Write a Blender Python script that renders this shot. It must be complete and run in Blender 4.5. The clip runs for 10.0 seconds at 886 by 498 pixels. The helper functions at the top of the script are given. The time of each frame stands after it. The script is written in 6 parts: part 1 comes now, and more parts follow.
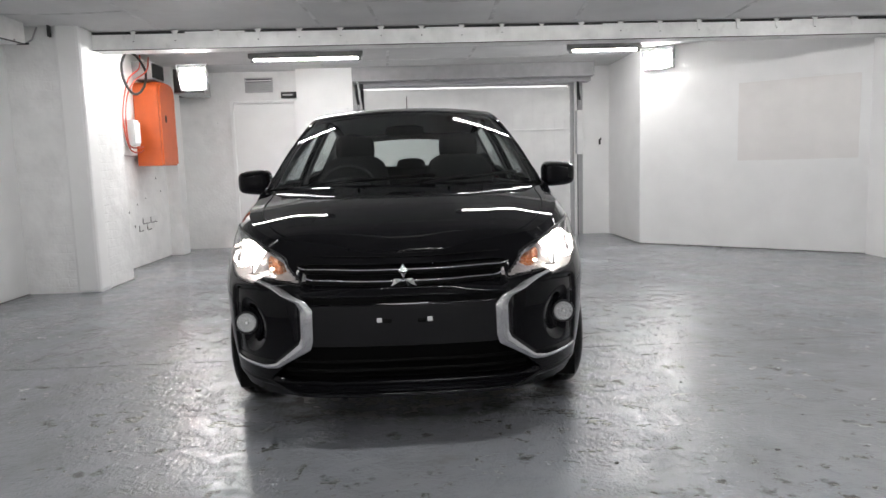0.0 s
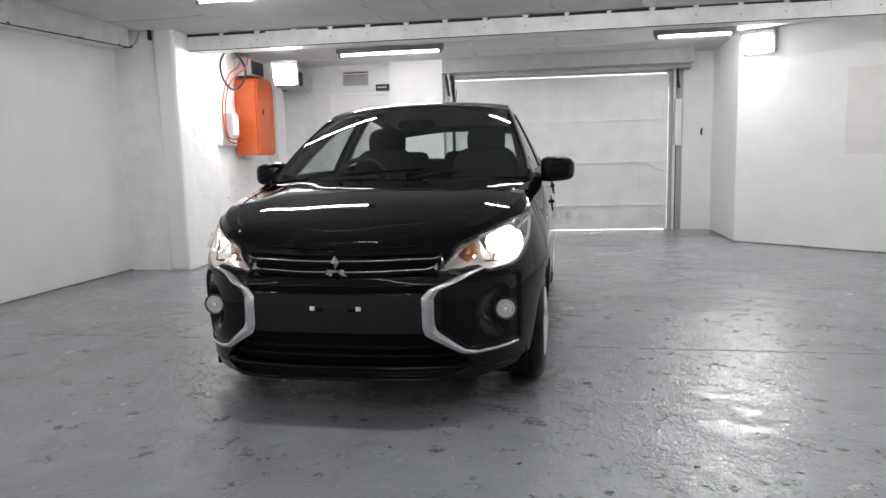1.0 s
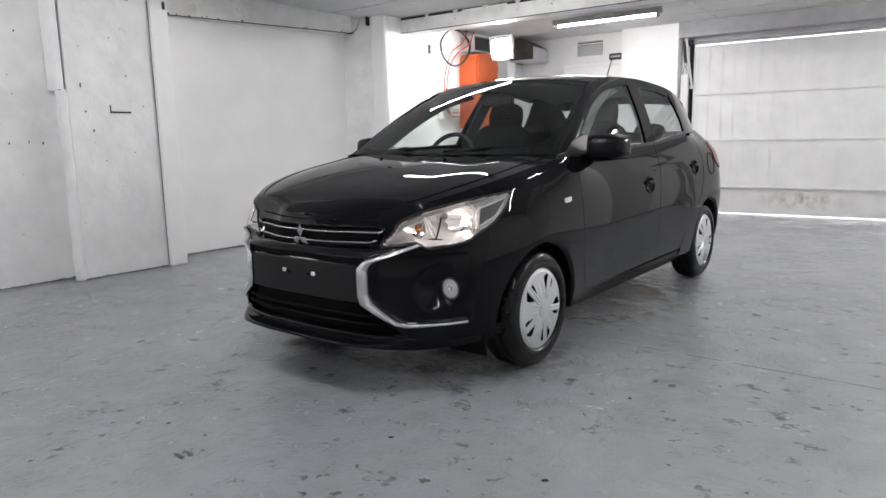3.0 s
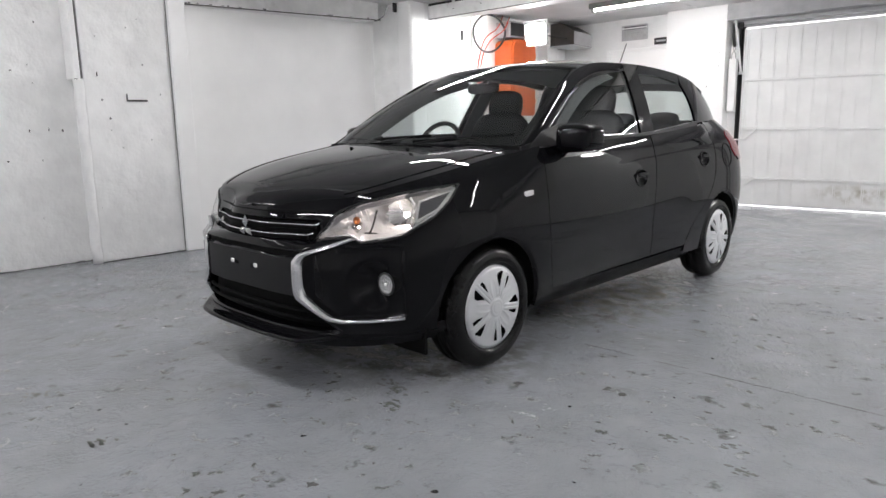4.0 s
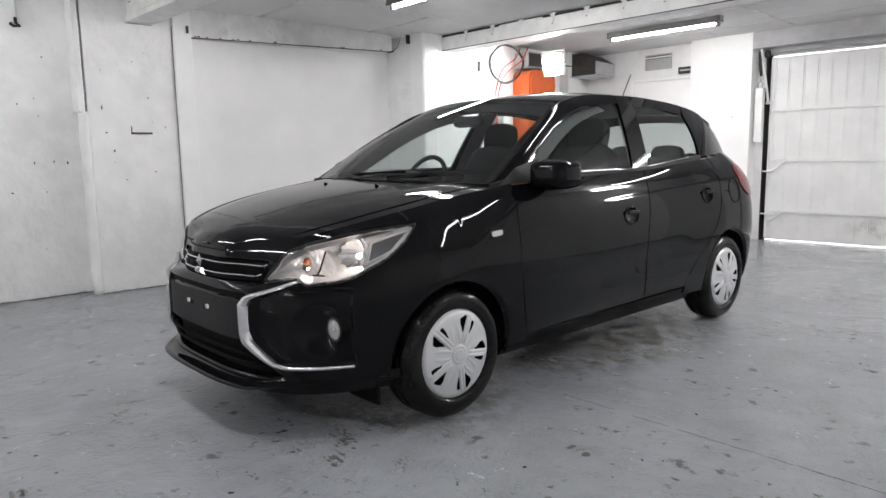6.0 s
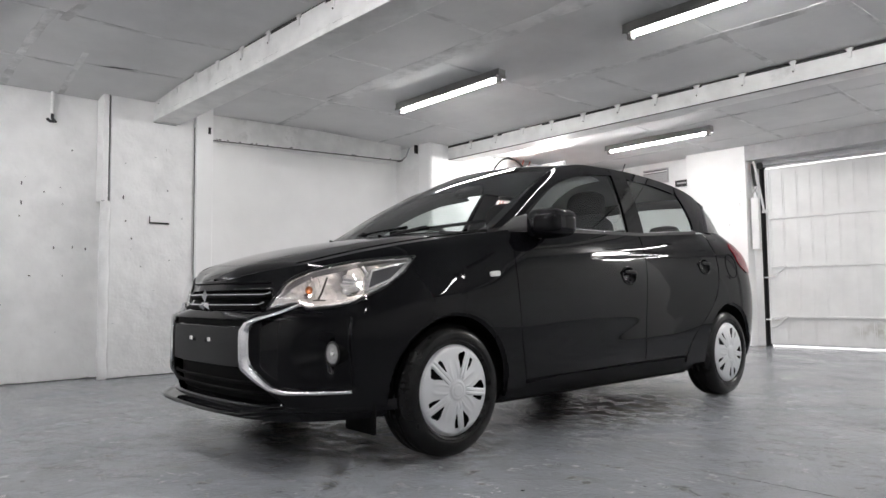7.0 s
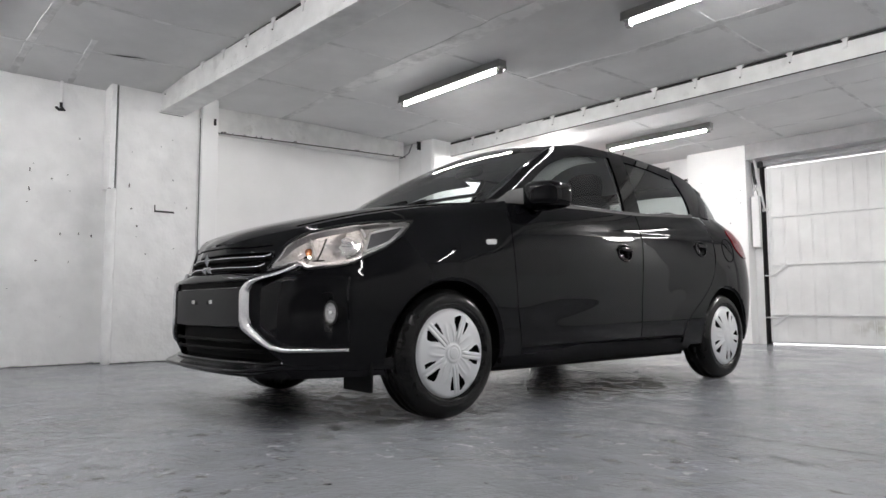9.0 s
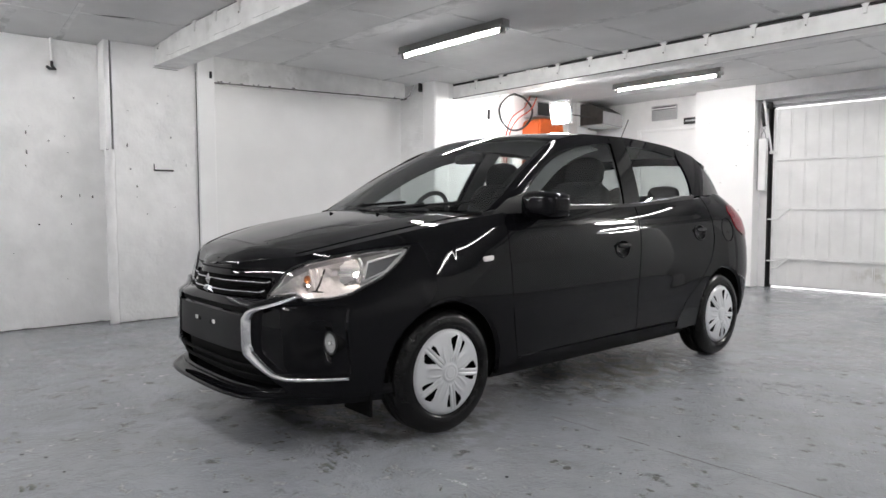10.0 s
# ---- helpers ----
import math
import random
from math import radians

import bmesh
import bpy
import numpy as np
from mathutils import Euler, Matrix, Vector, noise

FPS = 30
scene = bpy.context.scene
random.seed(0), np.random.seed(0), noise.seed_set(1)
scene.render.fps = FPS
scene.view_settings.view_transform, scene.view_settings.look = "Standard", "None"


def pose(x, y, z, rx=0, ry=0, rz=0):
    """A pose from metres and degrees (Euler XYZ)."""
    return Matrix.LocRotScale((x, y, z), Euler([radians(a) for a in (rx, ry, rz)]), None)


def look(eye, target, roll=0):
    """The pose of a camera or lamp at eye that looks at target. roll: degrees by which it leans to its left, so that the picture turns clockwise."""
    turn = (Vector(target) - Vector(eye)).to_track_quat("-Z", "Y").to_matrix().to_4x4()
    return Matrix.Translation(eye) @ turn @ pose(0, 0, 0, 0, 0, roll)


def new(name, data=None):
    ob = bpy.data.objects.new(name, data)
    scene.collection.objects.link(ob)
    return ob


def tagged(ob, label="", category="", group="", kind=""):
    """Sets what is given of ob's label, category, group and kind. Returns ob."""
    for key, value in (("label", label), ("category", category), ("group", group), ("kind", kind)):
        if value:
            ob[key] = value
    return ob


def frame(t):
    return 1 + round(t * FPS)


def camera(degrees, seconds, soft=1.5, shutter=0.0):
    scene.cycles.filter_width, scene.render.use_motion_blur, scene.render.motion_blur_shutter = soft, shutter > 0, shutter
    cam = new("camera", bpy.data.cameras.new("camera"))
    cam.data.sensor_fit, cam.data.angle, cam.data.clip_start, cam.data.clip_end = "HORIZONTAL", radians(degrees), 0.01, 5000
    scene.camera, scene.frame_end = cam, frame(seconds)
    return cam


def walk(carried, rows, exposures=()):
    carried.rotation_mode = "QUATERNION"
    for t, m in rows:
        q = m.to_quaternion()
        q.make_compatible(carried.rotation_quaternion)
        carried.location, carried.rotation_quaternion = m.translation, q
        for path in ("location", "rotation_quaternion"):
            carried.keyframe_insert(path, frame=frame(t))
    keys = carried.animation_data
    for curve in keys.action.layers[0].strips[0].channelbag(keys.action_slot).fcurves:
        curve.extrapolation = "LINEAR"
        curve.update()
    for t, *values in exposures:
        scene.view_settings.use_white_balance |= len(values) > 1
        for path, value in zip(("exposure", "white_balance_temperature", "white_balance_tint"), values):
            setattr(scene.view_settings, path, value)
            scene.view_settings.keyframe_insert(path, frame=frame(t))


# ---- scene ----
cam = camera(66.1, 10.0)
PATH = [
    (0, (0.073, 0.203, 1.074), (0.142, 2.187, 0.832), -1.75),
    (0.5, (0.495, 0.197, 1.089), (0.37, 2.177, 0.833), -1.55),
    (1, (0.911, 0.191, 1.088), (0.56, 2.142, 0.823), -1.4),
    (1.5, (1.302, 0.286, 1.094), (0.691, 2.17, 0.81), -1.3),
    (2, (1.716, 0.383, 1.091), (0.863, 2.167, 0.794), -1.2),
    (2.5, (2.065, 0.549, 1.088), (1.004, 2.215, 0.776), -1.2),
    (4, (2.704, 1.225, 1.089), (1.336, 2.639, 0.728), -1.0),
    (4.5, (2.757, 1.375, 1.127), (1.349, 2.747, 0.761), -1.0),
    (5, (2.824, 1.458, 1.171), (1.389, 2.806, 0.819), -0.9),
    (6.3, (2.837, 1.605, 1.056), (1.351, 2.929, 0.857), -0.7),
    (6.5, (2.864, 1.594, 0.949), (1.374, 2.924, 0.855), -0.7),
    (7, (2.936, 1.55, 0.686), (1.447, 2.878, 0.815), -0.6),
    (7.5, (2.976, 1.542, 0.545), (1.488, 2.865, 0.738), -0.5),
    (8, (2.993, 1.549, 0.51), (1.503, 2.869, 0.702), -0.4),
    (8.5, (3.0, 1.538, 0.503), (1.507, 2.856, 0.69), -0.2),
    (9, (2.992, 1.541, 0.481), (1.496, 2.858, 0.647), -0.2),
    (9.5, (2.972, 1.569, 0.61), (1.471, 2.887, 0.706), -0.1),
    (10, (3.038, 1.546, 1.015), (1.53, 2.854, 0.886), -0.1),
]
walk(cam, [(t, look(eye, target, roll)) for t, eye, target, roll in PATH],
     exposures=[(0, -0.15, 6500, 12), (1.5, -0.03, 6450, 13), (2.5, 0.10, 6450, 13), (4.5, 0.25, 6450, 13), (7.5, 0.19, 6500, 12.5), (10, 0.20, 6500, 12.5)])

# ---- light and exposure ----
scene.view_settings.exposure = 0.0
world = bpy.data.worlds.new("world")
scene.world = world
world.use_nodes = True
world.node_tree.nodes["Background"].inputs[0].default_value = (0.75, 0.85, 1.0, 1)
world.node_tree.nodes["Background"].inputs[1].default_value = 1.5
TUBE, FRONT_TUBE, WEST_TUBE, FLOOD, HALOGEN = 112.0, 126.0, 64.0, 218.0, 130.0


# ---- materials ----
def material(name, colour, rough=0.5, metal=0.0, coat=0.0, grain=0.0, grain_scale=40.0, bump=0.0, bump_scale=60.0, stain=None, stain_scale=3.0, stain_at=(0.55, 0.75), rough_var=0.0, spec=0.5):
    m = bpy.data.materials.new(name)
    m.use_nodes = True
    nt = m.node_tree
    N, L = nt.nodes, nt.links
    b = N["Principled BSDF"]
    b.inputs["Base Color"].default_value = (*colour, 1)
    b.inputs["Roughness"].default_value = rough
    b.inputs["Metallic"].default_value = metal
    b.inputs["Coat Weight"].default_value = coat
    b.inputs["Specular IOR Level"].default_value = spec
    b.inputs["Coat Roughness"].default_value = 0.03
    tc = N.new("ShaderNodeTexCoord")
    src = None
    if grain:
        n = N.new("ShaderNodeTexNoise")
        n.inputs["Scale"].default_value = grain_scale
        n.inputs["Detail"].default_value = 5
        L.new(tc.outputs["Object"], n.inputs["Vector"])
        r = N.new("ShaderNodeValToRGB")
        r.color_ramp.elements[0].position, r.color_ramp.elements[1].position = 0.3, 0.7
        r.color_ramp.elements[0].color = (*[c * (1 - grain) for c in colour], 1)
        r.color_ramp.elements[1].color = (*[min(1, c * (1 + grain)) for c in colour], 1)
        L.new(n.outputs["Fac"], r.inputs["Fac"])
        src = r.outputs["Color"]
    if stain:
        n2 = N.new("ShaderNodeTexNoise")
        n2.inputs["Scale"].default_value = stain_scale
        n2.inputs["Detail"].default_value = 8
        n2.inputs["Roughness"].default_value = 0.65
        L.new(tc.outputs["Object"], n2.inputs["Vector"])
        r2 = N.new("ShaderNodeValToRGB")
        r2.color_ramp.elements[0].position, r2.color_ramp.elements[1].position = stain_at
        r2.color_ramp.elements[0].color, r2.color_ramp.elements[1].color = (0, 0, 0, 1), (1, 1, 1, 1)
        L.new(n2.outputs["Fac"], r2.inputs["Fac"])
        mx = N.new("ShaderNodeMix")
        mx.data_type = "RGBA"
        L.new(r2.outputs["Color"], mx.inputs[0])
        if src:
            L.new(src, mx.inputs[6])
        else:
            mx.inputs[6].default_value = (*colour, 1)
        mx.inputs[7].default_value = (*stain, 1)
        src = mx.outputs[2]
    if src:
        L.new(src, b.inputs["Base Color"])
    if rough_var:
        n4 = N.new("ShaderNodeTexNoise")
        n4.inputs["Scale"].default_value = 2.2
        n4.inputs["Detail"].default_value = 6
        L.new(tc.outputs["Object"], n4.inputs["Vector"])
        mr = N.new("ShaderNodeMapRange")
        mr.inputs["From Min"].default_value, mr.inputs["From Max"].default_value = 0.3, 0.7
        mr.inputs["To Min"].default_value, mr.inputs["To Max"].default_value = rough - rough_var, rough + rough_var
        L.new(n4.outputs["Fac"], mr.inputs["Value"])
        L.new(mr.outputs["Result"], b.inputs["Roughness"])
    if bump:
        n3 = N.new("ShaderNodeTexNoise")
        n3.inputs["Scale"].default_value = bump_scale
        n3.inputs["Detail"].default_value = 3
        L.new(tc.outputs["Object"], n3.inputs["Vector"])
        bp = N.new("ShaderNodeBump")
        bp.inputs["Strength"].default_value = bump
        bp.inputs["Distance"].default_value = 0.01
        L.new(n3.outputs["Fac"], bp.inputs["Height"])
        L.new(bp.outputs["Normal"], b.inputs["Normal"])
    return m


def glow(name, colour, strength):
    m = bpy.data.materials.new(name)
    m.use_nodes = True
    b = m.node_tree.nodes["Principled BSDF"]
    b.inputs["Base Color"].default_value = (*colour, 1)
    b.inputs["Emission Color"].default_value = (*colour, 1)
    b.inputs["Emission Strength"].default_value = strength
    return m


def pane(name, tint, gloss=1.0, rough=0.0):
    """Thin glass: clear with a tint, with a mirror's gloss by Fresnel."""
    m = bpy.data.materials.new(name)
    m.use_nodes = True
    nt = m.node_tree
    N, L = nt.nodes, nt.links
    N.remove(N["Principled BSDF"])
    t, g, f, x = (N.new("ShaderNodeBsdfTransparent"), N.new("ShaderNodeBsdfGlossy"), N.new("ShaderNodeLayerWeight"), N.new("ShaderNodeMixShader"))
    t.inputs["Color"].default_value = (*tint, 1)
    g.inputs["Roughness"].default_value = rough
    f.inputs["Blend"].default_value = 0.5
    p, q = N.new("ShaderNodeMath"), N.new("ShaderNodeMath")
    p.operation, p.inputs[1].default_value = "POWER", 4.5
    q.operation, q.inputs[1].default_value, q.inputs[2].default_value = "MULTIPLY_ADD", 0.93 * gloss, 0.06 * gloss
    L.new(f.outputs["Facing"], p.inputs[0])
    L.new(p.outputs[0], q.inputs[0])
    L.new(q.outputs[0], x.inputs[0])
    L.new(t.outputs[0], x.inputs[1])
    L.new(g.outputs[0], x.inputs[2])
    L.new(x.outputs[0], N["Material Output"].inputs["Surface"])
    return m


WALL = material("white_wall_paint", (0.86, 0.86, 0.855), 0.55, grain=0.04, grain_scale=6, bump=0.45, bump_scale=35, stain=(0.66, 0.66, 0.65), stain_scale=1.3, stain_at=(0.55, 0.85))
SMOOTH_WALL = material("smooth_white_paint", (0.92, 0.92, 0.915), 0.5, grain=0.03, grain_scale=3, bump=0.08, bump_scale=30)
CEILING = material("ceiling_gloss_paint", (0.69, 0.69, 0.69), 0.6, grain=0.05, grain_scale=2, bump=0.14, bump_scale=9, stain=(0.56, 0.56, 0.56), stain_scale=0.9, stain_at=(0.45, 0.8), spec=0.12)
TAPE = material("ceiling_joint_tape_paint", (0.75, 0.75, 0.75), 0.75, grain=0.06, grain_scale=5, stain=(0.51, 0.51, 0.51), stain_scale=4, stain_at=(0.42, 0.62), spec=0.08)
FOOT_DIRT = material("grey_dirt_at_the_wall_foot", (0.33, 0.33, 0.335), 0.7, grain=0.4, grain_scale=25)
BEAM = material("beam_white_paint", (0.80, 0.80, 0.79), 0.5, grain=0.09, grain_scale=7, bump=0.35, bump_scale=22, stain=(0.55, 0.545, 0.53), stain_scale=6.0, stain_at=(0.58, 0.80))
GATE = material("gate_white_sheet", (0.82, 0.82, 0.815), 0.42, grain=0.06, grain_scale=4, stain=(0.50, 0.485, 0.46), stain_scale=2.2, stain_at=(0.66, 0.95))
GATE_SHEET = GATE.copy()
GATE_SHEET.name = "gate_white_sheet_dirty_foot"


def foot_smudge(mat):
    """brownish dirt rubbed into the lower part of the sheet"""
    nt = mat.node_tree
    bsdf = nt.nodes["Principled BSDF"]
    old = bsdf.inputs["Base Color"].links[0].from_socket
    tc = nt.nodes.new("ShaderNodeTexCoord")
    at = nt.nodes.new("ShaderNodeVectorMath")
    at.operation = "SUBTRACT"
    at.inputs[1].default_value = (0.72, 9.985, 0.205)
    size = nt.nodes.new("ShaderNodeVectorMath")
    size.operation = "MULTIPLY"
    size.inputs[1].default_value = (1 / 0.58, 0.0, 1 / 0.13)
    far = nt.nodes.new("ShaderNodeVectorMath")
    far.operation = "LENGTH"
    edge = nt.nodes.new("ShaderNodeMapRange")
    edge.inputs["From Min"].default_value, edge.inputs["From Max"].default_value = 1.05, 0.25
    noise = nt.nodes.new("ShaderNodeTexNoise")
    noise.inputs["Scale"].default_value, noise.inputs["Detail"].default_value = 9.0, 5.0
    spots = nt.nodes.new("ShaderNodeMapRange")
    spots.inputs["From Min"].default_value, spots.inputs["From Max"].default_value = 0.42, 0.68
    both = nt.nodes.new("ShaderNodeMath")
    both.operation = "MULTIPLY"
    mix = nt.nodes.new("ShaderNodeMix")
    mix.data_type = "RGBA"
    nt.links.new(tc.outputs["Object"], at.inputs[0])
    nt.links.new(at.outputs[0], size.inputs[0])
    nt.links.new(size.outputs[0], far.inputs[0])
    nt.links.new(far.outputs["Value"], edge.inputs["Value"])
    nt.links.new(tc.outputs["Object"], noise.inputs["Vector"])
    nt.links.new(noise.outputs["Fac"], spots.inputs["Value"])
    nt.links.new(edge.outputs[0], both.inputs[0])
    nt.links.new(spots.outputs[0], both.inputs[1])
    nt.links.new(both.outputs[0], mix.inputs["Factor"])
    nt.links.new(old, mix.inputs[6])
    mix.inputs[7].default_value = (0.36, 0.33, 0.27, 1)
    nt.links.new(mix.outputs[2], bsdf.inputs["Base Color"])


foot_smudge(GATE_SHEET)
GREY_PAINT = material("grey_paint", (0.42, 0.42, 0.43), 0.5, grain=0.08, grain_scale=10)
DUCT = material("dull_dark_sheet_metal", (0.06, 0.054, 0.05), 0.6, metal=0.0, grain=0.3, grain_scale=9)
DARK = material("dark_gap", (0.03, 0.03, 0.03), 0.8)
CHIP = material("chipped_dark_plaster", (0.10, 0.10, 0.10), 0.8, grain=0.4, grain_scale=60)
BEIGE = material("beige_patch_paint", (0.85, 0.83, 0.815), 0.5, grain=0.03, grain_scale=4)
ORANGE = material("orange_enamel", (0.60, 0.105, 0.016), 0.38, grain=0.06, grain_scale=8)
GALV = material("grey_plastic_box", (0.50, 0.52, 0.52), 0.45)
CABLE_RED = material("orange_red_cable", (0.42, 0.055, 0.025), 0.45)
CABLE_BLACK = material("black_cable", (0.015, 0.015, 0.015), 0.45)
STEEL = material("dull_steel", (0.36, 0.36, 0.37), 0.4, metal=0.7, grain=0.1)
LAMP_BODY = material("lamp_body_enamel", (0.24, 0.24, 0.235), 0.5, grain=0.15, grain_scale=12)
TUBE_GLOW = glow("fluorescent_tube", (1.0, 1.0, 0.98), TUBE)
FRONT_GLOW = glow("bright_fluorescent_tube", (1.0, 1.0, 0.99), FRONT_TUBE)
FLOOD_GLOW = glow("led_flood_face", (1.0, 0.99, 0.96), FLOOD)
WEST_GLOW = glow("fluorescent_tube_west", (1.0, 1.0, 0.99), WEST_TUBE)
DAY_GLOW = glow("daylight_slit", (1.0, 1.0, 1.0), 2.2)


def floor_material():
    m = material("grey_floor_paint", (0.268, 0.283, 0.316), 0.145, grain=0.06, grain_scale=9, stain=(0.30, 0.305, 0.32), stain_scale=0.8, stain_at=(0.30, 0.80), rough_var=0.06)
    nt = m.node_tree
    N, L = nt.nodes, nt.links
    b = N["Principled BSDF"]
    src = b.inputs["Base Color"].links[0].from_socket
    tc = N.new("ShaderNodeTexCoord")

    def noise_mask(scale, detail, lo, hi, stretch=(1, 1, 1), turn=0.0):
        mp = N.new("ShaderNodeMapping")
        mp.inputs["Scale"].default_value = stretch
        mp.inputs["Rotation"].default_value = (0, 0, turn)
        L.new(tc.outputs["Object"], mp.inputs["Vector"])
        n = N.new("ShaderNodeTexNoise")
        n.inputs["Scale"].default_value = scale
        n.inputs["Detail"].default_value = detail
        n.inputs["Roughness"].default_value = 0.62
        L.new(mp.outputs[0], n.inputs["Vector"])
        r = N.new("ShaderNodeMapRange")
        r.inputs["From Min"].default_value, r.inputs["From Max"].default_value = lo, hi
        L.new(n.outputs["Fac"], r.inputs["Value"])
        return r.outputs["Result"], n.outputs["Fac"]

    def times(a, c):
        x = N.new("ShaderNodeMath")
        x.operation = "MULTIPLY"
        L.new(a, x.inputs[0])
        L.new(c, x.inputs[1])
        return x.outputs[0]

    def lay(base, mask, colour):
        x = N.new("ShaderNodeMix")
        x.data_type = "RGBA"
        L.new(mask, x.inputs[0])
        L.new(base, x.inputs[6])
        x.inputs[7].default_value = (*colour, 1)
        return x.outputs[2]
    # dark flecks in loose clusters, single pits, paler worn film, brown tracks
    fleck, _ = noise_mask(14, 6, 0.585, 0.625)
    cluster, _ = noise_mask(2.0, 5, 0.46, 0.56)
    scuff, _ = noise_mask(5.5, 8, 0.62, 0.68)
    pits, _ = noise_mask(15, 1, 0.765, 0.78)
    film, _ = noise_mask(0.9, 7, 0.40, 0.80)
    cloud, _ = noise_mask(3.0, 8, 0.42, 0.72)
    brown, _ = noise_mask(2.3, 6, 0.64, 0.80, (1, 1.6, 1), 0.5)

    def part_of(mask, f):
        x = N.new("ShaderNodeMath")
        x.operation, x.inputs[1].default_value = "MULTIPLY", f
        L.new(mask, x.inputs[0])
        return x.outputs[0]
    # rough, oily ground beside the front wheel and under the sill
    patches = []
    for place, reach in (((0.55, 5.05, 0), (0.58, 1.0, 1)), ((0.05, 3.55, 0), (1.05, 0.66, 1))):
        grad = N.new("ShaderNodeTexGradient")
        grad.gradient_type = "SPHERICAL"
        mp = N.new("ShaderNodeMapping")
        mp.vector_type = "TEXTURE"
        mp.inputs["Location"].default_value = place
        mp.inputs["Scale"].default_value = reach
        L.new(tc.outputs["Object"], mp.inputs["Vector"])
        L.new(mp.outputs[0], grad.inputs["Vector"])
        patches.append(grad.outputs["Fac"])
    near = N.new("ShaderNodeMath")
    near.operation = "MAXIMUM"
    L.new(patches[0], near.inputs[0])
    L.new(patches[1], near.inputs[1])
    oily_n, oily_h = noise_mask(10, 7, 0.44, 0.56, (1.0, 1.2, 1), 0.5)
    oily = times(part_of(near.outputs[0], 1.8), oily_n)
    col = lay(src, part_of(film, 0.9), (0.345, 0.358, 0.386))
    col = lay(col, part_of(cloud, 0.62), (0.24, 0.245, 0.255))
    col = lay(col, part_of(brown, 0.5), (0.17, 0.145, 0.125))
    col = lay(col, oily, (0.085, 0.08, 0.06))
    col = lay(col, times(fleck, cluster), (0.05, 0.05, 0.048))
    col = lay(col, part_of(scuff, 0.8), (0.085, 0.082, 0.078))
    col = lay(col, pits, (0.04, 0.04, 0.04))
    L.new(col, b.inputs["Base Color"])
    # rolled paint: broad shallow waves, an uneven peel, flecks sunk and oily lumps
    _, w = noise_mask(5, 2, 0, 1)
    _, f = noise_mask(50, 3, 0, 1)
    _, g = noise_mask(95, 2, 0, 1)
    rolled, _ = noise_mask(1.7, 4, 0.36, 0.62)
    crumbly, _ = noise_mask(8.0, 6, 0.47, 0.60)
    lumps = times(f, crumbly)
    f = times(f, rolled)
    prev = None
    for h, st, di in ((w, 0.24, 0.008), (f, 0.60, 0.0065), (lumps, 0.55, 0.0082), (g, 0.45, 0.0032), (times(fleck, cluster), -0.6, 0.004), (times(near.outputs[0], oily_h), 0.6, 0.022)):
        bp = N.new("ShaderNodeBump")
        bp.inputs["Strength"].default_value, bp.inputs["Distance"].default_value = abs(st), di
        bp.invert = st < 0
        L.new(h, bp.inputs["Height"])
        if prev:
            L.new(prev, bp.inputs["Normal"])
        prev = bp.outputs[0]
    L.new(prev, b.inputs["Normal"])
    old = b.inputs["Roughness"].links[0].from_socket
    rough = N.new("ShaderNodeMath")
    rough.operation, rough.use_clamp = "ADD", True
    L.new(old, rough.inputs[0])
    # worn crumbs in the film break up the gloss
    crumbs, _ = noise_mask(20, 7, 0.40, 0.68)
    more = N.new("ShaderNodeMath")
    more.operation = "MAXIMUM"
    L.new(part_of(oily, 0.22), more.inputs[0])
    L.new(part_of(times(fleck, cluster), 0.45), more.inputs[1])
    dull = N.new("ShaderNodeMath")
    dull.operation = "MAXIMUM"
    L.new(more.outputs[0], dull.inputs[0])
    L.new(part_of(times(crumbs, rolled), 0.13), dull.inputs[1])
    L.new(dull.outputs[0], rough.inputs[1])
    L.new(rough.outputs[0], b.inputs["Roughness"])
    return m


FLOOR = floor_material()


